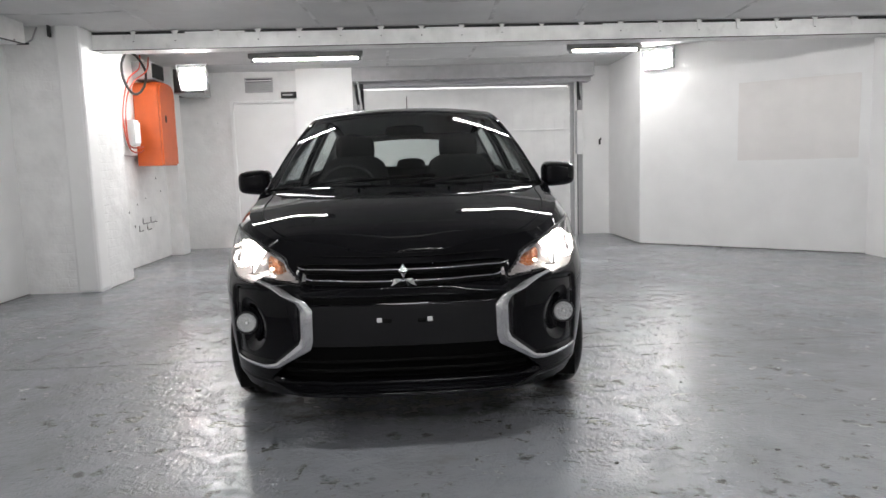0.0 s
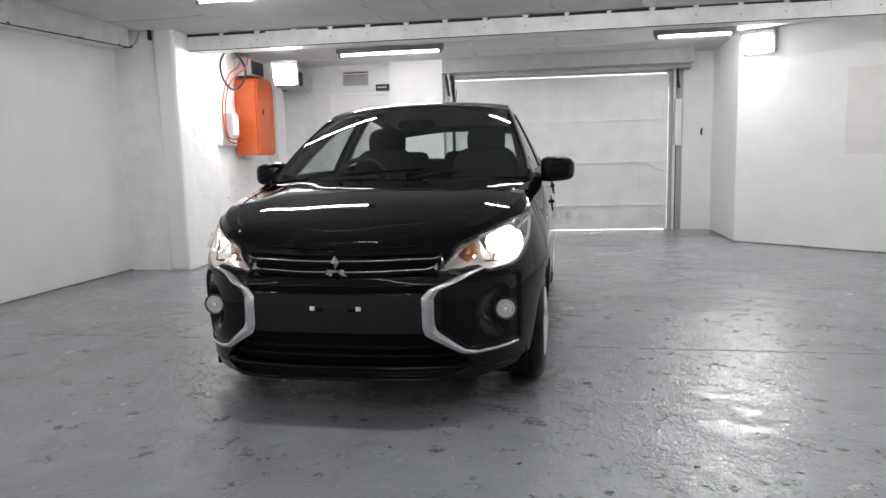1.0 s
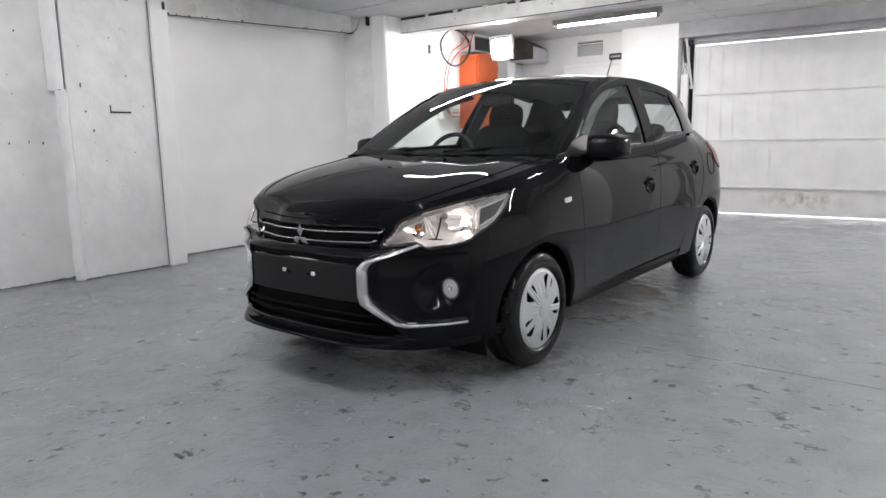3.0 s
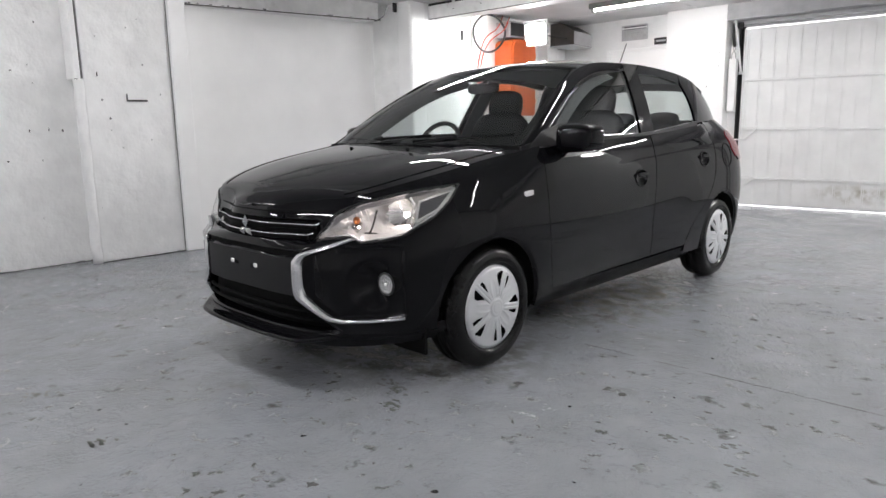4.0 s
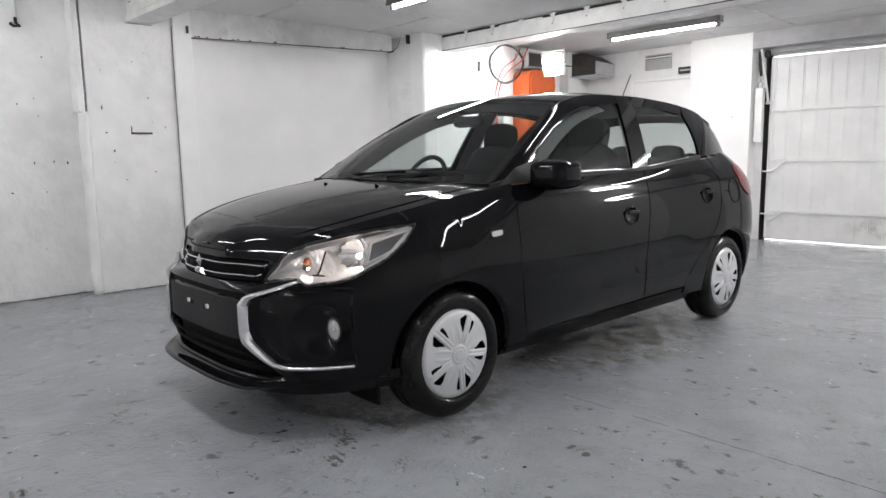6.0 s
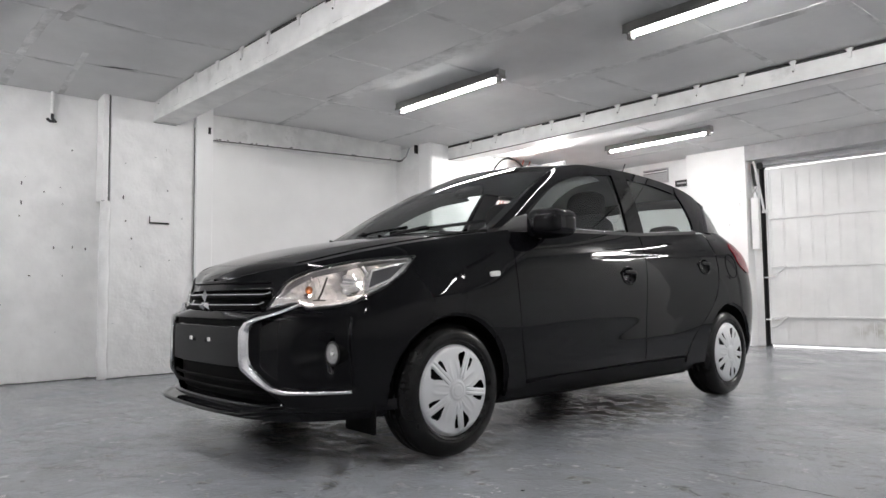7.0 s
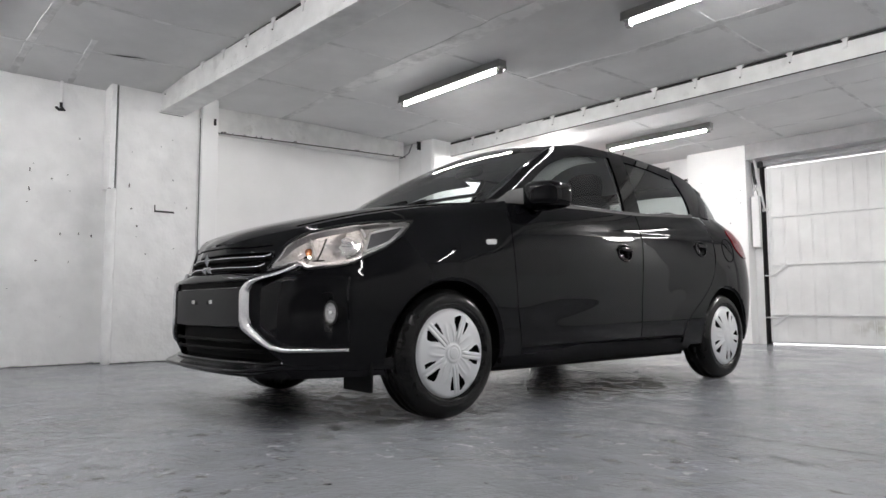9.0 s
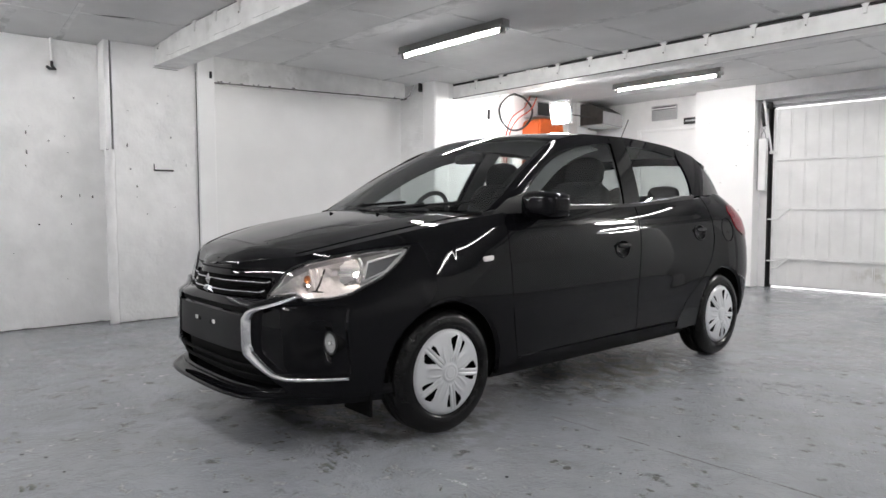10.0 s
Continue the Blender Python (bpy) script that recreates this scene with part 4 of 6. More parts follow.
# ---- the car's surface ----
def curve(v, pts):
    """A smooth curve through the pairs of pts, at v."""
    if v <= pts[0][0]:
        return pts[0][1]
    if v >= pts[-1][0]:
        return pts[-1][1]
    i = max(k for k in range(len(pts) - 1) if pts[k][0] <= v)
    (x0, y0), (x1, y1) = pts[i], pts[i + 1]
    s = (y1 - y0) / (x1 - x0)
    sa = (y0 - pts[i - 1][1]) / (x0 - pts[i - 1][0]) if i else s
    sb = (pts[i + 2][1] - y1) / (pts[i + 2][0] - x1) if i + 2 < len(pts) else s
    m0 = 0 if sa * s <= 0 else 2 * sa * s / (sa + s)
    m1 = 0 if sb * s <= 0 else 2 * sb * s / (sb + s)
    h, t = x1 - x0, (v - x0) / (x1 - x0)
    return (2 * t ** 3 - 3 * t * t + 1) * y0 + (t ** 3 - 2 * t * t + t) * h * m0 + (3 * t * t - 2 * t ** 3) * y1 + (t ** 3 - t * t) * h * m1


YC, YCR = 0.05, 2.40
HALF = [(0.15, 0.772), (0.25, 0.804), (0.40, 0.823), (0.58, 0.832), (0.70, 0.828), (0.80, 0.817), (0.90, 0.797), (1.0, 0.764), (1.1, 0.725)]
NOSE = [(0.18, -0.735), (0.25, -0.755), (0.36, -0.768), (0.50, -0.768), (0.58, -0.762), (0.63, -0.742), (0.68, -0.728), (0.74, -0.708), (0.86, -0.660), (1.0, -0.60)]
TAIL = [(0.20, 3.00), (0.35, 3.06), (0.60, 3.08), (0.80, 3.06), (1.0, 2.99), (1.1, 2.96)]
SHOULDER = [(-0.73, 0.735), (-0.66, 0.770), (-0.50, 0.822), (-0.30, 0.870), (0.0, 0.923), (0.30, 0.965), (0.45, 0.985), (1.0, 0.995), (1.46, 1.005), (2.2, 1.055), (2.6, 1.09), (3.0, 1.09)]
HOOD = [(-0.73, 0.736), (-0.66, 0.793), (-0.55, 0.842), (-0.40, 0.886), (-0.25, 0.921), (-0.10, 0.948), (0.05, 0.970), (0.2, 0.991), (0.45, 1.015)]
RAIL = [(0.30, 0.975), (0.45, 1.068), (0.60, 1.165), (0.78, 1.267), (1.0, 1.373), (1.3, 1.425), (1.7, 1.433), (2.1, 1.415), (2.45, 1.375), (2.62, 1.34)]
ROOF = [(0.94, 1.415), (1.1, 1.442), (1.4, 1.468), (1.7, 1.478), (2.1, 1.466), (2.45, 1.432), (2.75, 1.385)]


def ramp(a, b, v):
    t = max(0.0, min(1.0, (v - a) / (b - a)))
    return t * t * (3 - 2 * t)


def shrink(y, z):
    """How far the plan narrows towards nose and tail: 1 along the sides."""
    if y < YC:
        q = (YC - y) / (YC - curve(z, NOSE))
        f = max(0.0, 1 - min(1, q) ** 2.1) ** (1 / 3.4)
        # grille and lamps lie swept back behind the bumper's face
        return f * (1 - 0.42 * ramp(0.82, 0.96, q) * ramp(0.59, 0.64, z))
    if y > YCR:
        q = (y - YCR) / (curve(z, TAIL) - YCR)
        return max(0.0, 1 - min(1, q) ** 4) ** (1 / 4.5)
    return 1.0


def curl(y, z):
    """How far the wall leans in below the shoulder: a broad roll on the wing, a tight one on the doors."""
    top = curve(y, SHOULDER)
    w = max(0.0, min(0.30, z - top + 0.30))
    wing = (1.375 * w * w if w < 0.08 else 0.22 * (w - 0.04)) + 0.0228 * max(0.0, min(1.0, (z - top + 0.05) / 0.05)) ** 2
    door = 0.008 * max(0.0, min(1.0, (z - top + 0.10) / 0.10)) ** 2.5
    k = max(0.0, min(1.0, (y + 0.02) / 0.50))
    k = k * k * (3 - 2 * k)
    return wing * (1 - k) + door * k


def crease(y, z):
    """The doors' shoulder crease and the hollow that rises over the sill."""
    k = ramp(0.85, 1.25, y) * (1 - ramp(2.15, 2.5, y))
    zc = 0.845 + 0.045 * (y - 0.9)
    hollow = 0.005 * math.exp(-((z - 0.40 - 0.11 * (y - 0.45)) / 0.085) ** 2) * ramp(0.40, 0.75, y) * (1 - ramp(1.75, 2.15, y))
    return k * 0.004 * ramp(0.0, 0.020, z - zc) + hollow


def tuck(y, z):
    """The rear quarter leans in towards the cabin's pillar."""
    return 0.09 * ramp(2.15, 2.60, y) * max(0.0, min(1.2, (z - 0.90) / 0.185)) ** 1.6


def side_x(y, z):
    """Half width of the body at y and z, below the belt."""
    f = shrink(y, z)
    return (curve(z, HALF) - curl(y, z) - crease(y, z) - tuck(y, z)) * f


def front_point(th, z):
    """The nose's wall: th runs from 0 at the centre to a quarter turn at the wheel."""
    y = YC - (YC - curve(z, NOSE)) * math.cos(th) ** (2 / 2.1)
    x = curve(z, HALF) * shrink(y, z)
    return x * (1 - curl(y, z) / 0.8), y, z


def glass_x(y, z):
    """Half width of the cabin above the belt."""
    return 0.745 - 0.37 * (z - 1.0) - 0.28 * (z - 1.0) ** 2 - 0.035 * ((y - 1.35) / 1.1) ** 2 - 0.045 * (max(0.0, y - 2.25) / 0.45) ** 2


def nose_y(x, z):
    """Where the nose's wall stands at x and z."""
    a, b = curve(z, NOSE), YC
    for k in range(26):
        m = (a + b) / 2
        if curve(z, HALF) * shrink(m, z) < abs(x):
            a = m
        else:
            b = m
    return a


# ---- car materials ----
PAINT = material("black_gloss_car_paint", (0.005, 0.005, 0.006), 0.5, coat=1.0, spec=0.0)
PAINT.node_tree.nodes["Principled BSDF"].inputs["Coat IOR"].default_value = 1.27
TRIM = material("satin_black_plastic", (0.009, 0.009, 0.010), 0.40, bump=0.06, bump_scale=400, spec=0.35)
MATT = material("matt_black_plastic", (0.004, 0.004, 0.004), 0.7, spec=0.1)
PLATE_GREY = material("dark_grey_bumper_plastic", (0.007, 0.007, 0.008), 0.5, bump=0.05, bump_scale=500, spec=0.28)
RUBBER = material("tyre_rubber", (0.006, 0.006, 0.006), 0.22, grain=0.2, grain_scale=30, bump=0.05, bump_scale=60, spec=0.22)
CHROME = material("chrome", (0.62, 0.62, 0.63), 0.14, metal=1.0)
SATIN_CHROME = material("satin_silver_trim", (0.66, 0.66, 0.67), 0.27, metal=1.0, grain=0.08, grain_scale=30)
SILVER = material("silver_wheel_cover_paint", (0.66, 0.67, 0.68), 0.32, metal=0.40)
REFLECTOR = material("lamp_reflector", (0.92, 0.91, 0.905), 0.22, metal=0.55, bump=0.9, bump_scale=45)
BOWL = material("lamp_bowl_mirror", (0.92, 0.91, 0.90), 0.12, metal=1.0, bump=0.35, bump_scale=60)
SMOKE = material("grey_lamp_mask", (0.20, 0.20, 0.205), 0.3, metal=0.4)
BLADE = material("smoked_lamp_insert", (0.10, 0.10, 0.105), 0.25, metal=0.3)
FOG_BOWL = material("fog_lamp_bowl", (0.80, 0.80, 0.80), 0.22, metal=0.6, bump=0.7, bump_scale=110)
FABRIC = material("dark_seat_fabric", (0.007, 0.007, 0.008), 0.9, grain=0.3, grain_scale=200)
DASH = material("dark_dashboard_plastic", (0.013, 0.013, 0.014), 0.6)
HEADLINER = material("grey_headliner", (0.32, 0.32, 0.31), 0.9)
INNER_TRIM = material("pale_grey_pillar_trim", (0.12, 0.12, 0.12), 0.7, grain=0.1, grain_scale=80)
CLEAR = pane("clear_lens", (0.97, 0.97, 0.97))
SCREEN = pane("windscreen_glass", (0.86, 0.91, 0.90))
DARK_GLASS = pane("tinted_window_glass", (0.74, 0.78, 0.77))
AMBER = material("amber_bulb", (0.27, 0.085, 0.02), 0.2, coat=1.0)
RED_LENS = material("red_lamp_lens", (0.20, 0.004, 0.012), 0.2, coat=0.25)
# shared by the lit bulb and the added glow in the headlamp shell
BULB_AND_FILL = glow("halogen_bulb_and_fill_glow", (1.0, 0.88, 0.80), HALOGEN)
WHITE_LENS = material("white_lamp_lens", (0.75, 0.75, 0.74), 0.2, coat=1.0)
BLACK_MIRROR = material("mirror_glass", (0.8, 0.8, 0.8), 0.02, metal=1.0)
PILLAR = material("gloss_black_pillar_film", (0.004, 0.004, 0.004), 0.07, spec=0.28)
SILL = material("black_sill_paint", (0.004, 0.004, 0.005), 0.22, spec=0.05)


# ---- the car ----
CAR = empty("hatchback_car", 0.008, 3.505, 0, "black five-door hatchback car with lit headlamps, parked on the garage floor", "car")
ARCH_Z, ARCH_R = 0.285, 0.318


def pillow(bm, x, y, z, sx, sy, sz, tilt=0, p=4):
    bmesh.ops.create_cube(bm, size=2)
    bmesh.ops.subdivide_edges(bm, edges=bm.edges[:], cuts=5, use_grid_fill=True)
    m = pose(x, y, z, tilt)
    for v in bm.verts:
        n = (abs(v.co.x) ** p + abs(v.co.y) ** p + abs(v.co.z) ** p) ** (1 / p)
        c = v.co / n
        v.co = m @ Vector((c.x * sx, c.y * sy, c.z * sz))
    return bm


def polyline(pts, smooth=True):
    """A path through 2D points, as a function of 0 to 1 by length."""
    fine = []
    if smooth and len(pts) > 2:
        P = [Vector(p) for p in pts]
        for i in range(len(P) - 1):
            p0, p1, p2, p3 = P[max(i - 1, 0)], P[i], P[i + 1], P[min(i + 2, len(P) - 1)]
            for k in range(10):
                t = k / 10
                fine.append(0.5 * (2 * p1 + (p2 - p0) * t + (2 * p0 - 5 * p1 + 4 * p2 - p3) * t * t + (3 * p1 - p0 - 3 * p2 + p3) * t ** 3))
        fine.append(P[-1])
    else:
        fine = [Vector(p) for p in pts]
    acc = [0.0]
    for a, b in zip(fine, fine[1:]):
        acc.append(acc[-1] + (b - a).length)

    def at(u):
        d = u * acc[-1]
        for k in range(len(fine) - 1):
            if d <= acc[k + 1] or k == len(fine) - 2:
                w = (d - acc[k]) / max(1e-9, acc[k + 1] - acc[k])
                return fine[k].lerp(fine[k + 1], min(1, max(0, w)))
    return at


def sheet(bm, fn, nu, nv, flip=False, keep=None):
    """A grid of points fn(u, v)."""
    rows = [[bm.verts.new(fn(i / nu, j / nv)) for i in range(nu + 1)] for j in range(nv + 1)]
    for j in range(nv):
        for i in range(nu):
            q = (rows[j][i], rows[j][i + 1], rows[j + 1][i + 1], rows[j + 1][i])
            c = sum((v.co for v in q), Vector()) / 4
            if keep and not keep(c):
                continue
            bm.faces.new(q[::-1] if flip else q)
    return rows


def coons(b, r, t, l, surf):
    c00, c10, c01, c11 = b(0), b(1), t(0), t(1)

    def fn(u, v):
        p = b(u) * (1 - v) + t(u) * v + l(v) * (1 - u) + r(v) * u - (c00 * (1 - u) * (1 - v) + c10 * u * (1 - v) + c01 * (1 - u) * v + c11 * u * v)
        return surf(p[0], p[1])
    return fn


def flange(bm, way, depth):
    """Folds the open edges of a sheet inwards, so that panels show their thickness."""
    es = [e for e in bm.edges if len(e.link_faces) == 1]
    for e in es:
        e.smooth = False
    r = bmesh.ops.extrude_edge_only(bm, edges=es)
    vs = [g for g in r["geom"] if isinstance(g, bmesh.types.BMVert)]
    bmesh.ops.translate(bm, verts=vs, vec=Vector(way) * depth)


def side_panel(name, fn, nu, nv, s, mat, parent=None, depth=0.018, label="", keep=None, lift=0.0):
    bm = bmesh.new()

    def mirrored(u, v):
        x, y, z = fn(u, v)
        return (s * (x + lift), y, z)
    sheet(bm, mirrored, nu, nv, flip=s < 0, keep=keep)
    bmesh.ops.delete(bm, geom=[v for v in bm.verts if not v.link_faces], context="VERTS")
    if depth:
        flange(bm, (-s, 0, 0), depth)
    return part(name, bm, mat, parent or CAR, label, smooth=True)


def body(y, z):
    return (side_x(y, z), y, z)


def cabin(y, z):
    return (glass_x(y, z), y, z)


GAP_A = [(0.285, 0.445), (0.50, 0.40), (0.76, 0.382), (0.97, 0.395)]
GAP_C = [(0.30, 1.90), (0.40, 1.97), (0.54, 2.15), (0.66, 2.27), (0.82, 2.33), (1.06, 2.345)]
LAMP_TOP = [(-0.660, 0.626), (-0.625, 0.697), (-0.606, 0.737), (-0.56, 0.777), (-0.445, 0.810), (-0.32, 0.828), (-0.165, 0.840)]
LAMP_LOW = [(-0.660, 0.626), (-0.636, 0.638), (-0.606, 0.652), (-0.590, 0.628), (-0.498, 0.638), (-0.44, 0.652), (-0.395, 0.677), (-0.312, 0.716), (-0.225, 0.777), (-0.165, 0.840)]


def lamp_z(y, pts):
    for (y0, z0), (y1, z1) in zip(pts, pts[1:]):
        if y0 <= y <= y1:
            return z0 + (z1 - z0) * (y - y0) / (y1 - y0)
    return None


def in_lamp(y, z, margin=0.0):
    a, b = lamp_z(y, LAMP_LOW), lamp_z(y, LAMP_TOP)
    return a is not None and a + margin < z < b - margin


def in_arch(y, z):
    return math.hypot(y, z - ARCH_Z) < ARCH_R or math.hypot(y - 2.45, z - ARCH_Z) < ARCH_R


def smoothstep(a, b, v):
    t = max(0.0, min(1.0, (v - a) / (b - a)))
    return t * t * (3 - 2 * t)


def zone(x, z, x0, x1, z0, z1, e=0.02):
    return smoothstep(x0 - e, x0, x) * (1 - smoothstep(x1, x1 + e, x)) * smoothstep(z0 - e, z0, z) * (1 - smoothstep(z1, z1 + e, z))


def nose_dent(x, z):
    """How deep grille, intake and fog pockets lie behind the bumper's skin."""
    d = 0.020 * zone(x, z, -1, 0.395 - 0.10 * (0.70 - z), 0.632, 0.695, 0.012)
    d += 0.022 * zone(x, z, -1, 0.375, 0.563, 0.582, 0.006)
    d += 0.008 * zone(x, z, -1, 0.375, 0.40, 0.555, 0.008)
    d += 0.055 * zone(x, z, -1, 0.385 + 1.1 * max(0.0, 0.385 - z), 0.268, 0.385, 0.014)
    lo, hi = 0.330 + 0.8 * max(0, 0.52 - x), 0.62 - 0.10 * abs(x - 0.6)
    d += 0.030 * zone(x, z, 0.425, 0.70, lo, hi - 0.02, 0.03)
    return d


def bumper_bottom(th):
    return 0.194 + 0.010 * smoothstep(0.5, 1.2, th)


def front_fn(u, v):
    """The wall of the nose: u 0 to 0.8 from the centre round to the wheel, 0.8 to 1 along the wing to the door."""
    if u <= 0.8:
        th = u / 0.8 * math.pi / 2
        z0 = bumper_bottom(th)
        z1 = 0.735
        for k in range(4):
            z1 = curve(front_point(th, z1)[1], SHOULDER)
        z = z0 + (z1 - z0) * v
        x, y, z = front_point(th, z)
        if y < -0.4:
            y += nose_dent(x, z) * (1 - smoothstep(-0.5, -0.4, y))
        # a flat face round the fog lamp
        w = 1 - smoothstep(0.050, 0.125, math.hypot(x - 0.672, z - 0.455))
        y += w * max(0.0, -0.509 - y)
        return x, y, z
    w = (u - 0.8) / 0.2
    z = 0.25
    for k in range(3):
        y = YC + (curve(z, GAP_A) - 0.005 - YC) * w
        z0, z1 = 0.25, curve(y, SHOULDER)
        z = z0 + (z1 - z0) * v
    return body(y, z)


def is_bumper(y, z):
    return y < -0.255 and z < 0.62 + 0.10 * max(0, -0.30 - y) or y < -0.63


for s in (1, -1):
    side_panel("bumper", front_fn, 220, 120, s, PAINT, depth=0, keep=lambda c: is_bumper(c.y, c.z) and not in_arch(c.y, c.z) and not in_lamp(c.y, c.z, 0.006))
    side_panel("wing", front_fn, 220, 120, s, PAINT, depth=0, keep=lambda c: not is_bumper(c.y, c.z) and not in_arch(c.y, c.z) and not in_lamp(c.y, c.z, 0.006))
    # doors
    d = side_panel("front_door", coons(polyline([(0.447, 0.285), (1.436, 0.298)]), polyline([(1.436, 0.298), (1.440, 0.60), (1.474, 0.82), (1.500, 1.004)]),
                   polyline([(0.398, 0.975), (0.9, 0.992), (1.500, 1.004)]), polyline([(y, z) for z, y in GAP_A]), body), 110, 80, s, PAINT, keep=lambda c: math.hypot((c.y - 1.287) / 0.060, (c.z - 0.770) / 0.043) > 1)
    r = side_panel("rear_door", coons(polyline([(1.444, 0.298), (1.892, 0.303)]), polyline([(y - 0.006, z) for z, y in GAP_C]),
                   polyline([(1.508, 1.004), (1.9, 1.03), (2.339, 1.062)]), polyline([(1.444, 0.298), (1.448, 0.60), (1.482, 0.82), (1.508, 1.004)]), body), 100, 80, s, PAINT, keep=lambda c: math.hypot((c.y - 2.148) / 0.060, (c.z - 0.836) / 0.043) > 1)
    for dd, hy, hz in ((d, 1.287, 0.770), (r, 2.148, 0.836)):
        def bowl(u, v, hy=hy, hz=hz):
            a, q = 2 * math.pi * u, 1.12 * v
            y, z = hy + 0.060 * q * math.cos(a), hz + 0.043 * q * math.sin(a)
            return side_x(y, z) + 0.0025 - 0.026 * (1 - min(1, v) ** 3) - 0.004 * v ** 12, y, z
        side_panel("handle_cup", bowl, 32, 10, s, PAINT, dd, depth=0, label="recessed gloss black cup behind the handle")
        bm = bmesh.new()
        rim = [(s * (side_x(hy + 0.065 * math.cos(a), hz + 0.047 * math.sin(a)) + 0.0005), hy + 0.065 * math.cos(a), hz + 0.047 * math.sin(a)) for a in [k * math.pi / 20 for k in range(41)]]
        part("cup_rim", tube(bm, rim, 0.0052, 6), PAINT, dd, smooth="auto")
        hx = side_x(hy, hz)
        bm = pillow(bmesh.new(), s * (hx + 0.012), hy, hz + 0.018, 0.007, 0.060, 0.013, 0, 3)
        part("door_handle", bm, PAINT, dd, "black pull handle", smooth="auto")
    # sill
    def sill(u, v):
        y = 0.30 + (2.02 - 0.30) * u
        z = 0.195 + 0.088 * v
        return side_x(y, z) - 0.006 - 0.03 * (1 - v) ** 2, y, z
    side_panel("sill", sill, 40, 6, s, SILL)

    # tail: from the rear door round to the middle of the tailgate
    def tail_fn(u, v):
        z1 = 1.085
        z = 0.24 + (z1 - 0.24) * v
        y0 = curve(z, GAP_C) + 0.004
        if z < 0.30:
            y0 = 1.905
        if u < 0.4:
            y = y0 + (max(YCR, y0) - y0) * u / 0.4
            y = min(y, YCR) if y0 < YCR else y0
            zt = min(z, curve(y, SHOULDER))
            return body(y, zt)
        t1 = curve(z, TAIL)
        th = math.pi / 2 * ((u - 0.4) / 0.6) ** 1.9
        y = YCR + (t1 - YCR) * math.sin(th) ** (2 / 4)
        x = (curve(z, HALF) - curl(y, z) - crease(y, z) - tuck(y, z)) * max(0.0, math.cos(th)) ** (2 / 4.5)
        return x, y, z
    side_panel("rear_quarter", tail_fn, 120, 72, s, PAINT, depth=0, keep=lambda c: not in_arch(c.y, c.z))

    # wheel arch lips and liners
    for cy in (0.0, 2.45):
        a0, a1 = (-8, 188)

        def lip(u, v, cy=cy):
            a = radians(a0 + (a1 - a0) * u)
            rr = ARCH_R - 0.014 + 0.030 * v
            y, z = cy + rr * math.cos(a), ARCH_Z + rr * math.sin(a)
            return side_x(y, z) + 0.004 - (0.02 * (1 - v) ** 2 if v < 1 else 0) - 0.004 * v, y, z
        side_panel("arch_lip", lip, 60, 6, s, PAINT, depth=0)

        def liner(u, v, cy=cy):
            a = radians(-12 + 204 * u)
            rr = ARCH_R + 0.004
            y, z = cy + rr * math.cos(a), ARCH_Z + rr * math.sin(a)
            return 0.55 + (side_x(y, z) - 0.004 - 0.55) * v, y, z
        side_panel("arch_liner", liner, 40, 2, s, MATT, depth=0)

    # side lamp on the wing
    bm = pillow(bmesh.new(), s * (side_x(0.240, 0.770) + 0.001), 0.240, 0.770, 0.007, 0.032, 0.0125, 4, 5)
    part("side_repeater", bm, WHITE_LENS, CAR, "small clear side indicator", smooth=True)

    # cabin side: pillars and windows
    win_left = [(0.515, 1.008), (0.70, 1.140), (0.89, 1.250), (1.10, 1.325)]
    win_top = [(1.10, 1.325), (1.30, 1.362), (1.526, 1.384)]
    rail_pts = [(y, curve(y, RAIL)) for y in [0.30 + 0.1 * k for k in range(12)] + [1.526]]
    pf = coons(polyline(win_left + win_top[1:]), polyline([(1.526, 1.384), (1.526, curve(1.526, RAIL))]), polyline(rail_pts), polyline([(0.515, 1.008), (0.30, 0.975)]), cabin)
    side_panel("front_pillar", lambda u, v: (lambda p: (p[0] + 0.007 * math.sin(math.pi * v) * (1 - smoothstep(0.6, 1.0, u)), p[1], p[2]))(pf(u, v)), 40, 8, s, PAINT)
    side_panel("front_window", coons(polyline([(0.515, 1.008), (1.418, 1.012)]), polyline([(1.418, 1.012), (1.526, 1.384)]), polyline(win_top), polyline(win_left), cabin), 20, 12, s, DARK_GLASS, d, depth=0, label="tinted front side window", lift=-0.008)
    side_panel("centre_pillar", coons(polyline([(1.418, 1.004), (1.582, 1.012)]), polyline([(1.582, 1.012), (1.680, 1.375), (1.684, curve(1.684, RAIL))]), polyline([(1.526, curve(1.526, RAIL)), (1.684, curve(1.684, RAIL))]), polyline([(1.418, 1.004), (1.526, 1.384), (1.527, curve(1.526, RAIL))]), cabin), 6, 16, s, PILLAR)
    r_top = [(1.680, 1.375), (1.95, 1.366), (2.235, 1.332)]
    r_right = [(2.250, 1.075), (2.285, 1.16), (2.285, 1.255), (2.235, 1.332)]
    side_panel("rear_window", coons(polyline([(1.582, 1.020), (2.250, 1.075)]), polyline(r_right), polyline(r_top), polyline([(1.582, 1.020), (1.680, 1.375)]), cabin), 18, 12, s, DARK_GLASS, r, depth=0, label="tinted rear side window", lift=-0.008)
    side_panel("roof_rail", coons(polyline(r_top), polyline([(2.235, 1.332), (2.30, curve(2.30, RAIL))]), polyline([(y, curve(y, RAIL)) for y in (1.684, 1.8, 2.0, 2.2, 2.30)]), polyline([(1.680, 1.375), (1.684, curve(1.684, RAIL))]), cabin), 20, 4, s, PAINT)
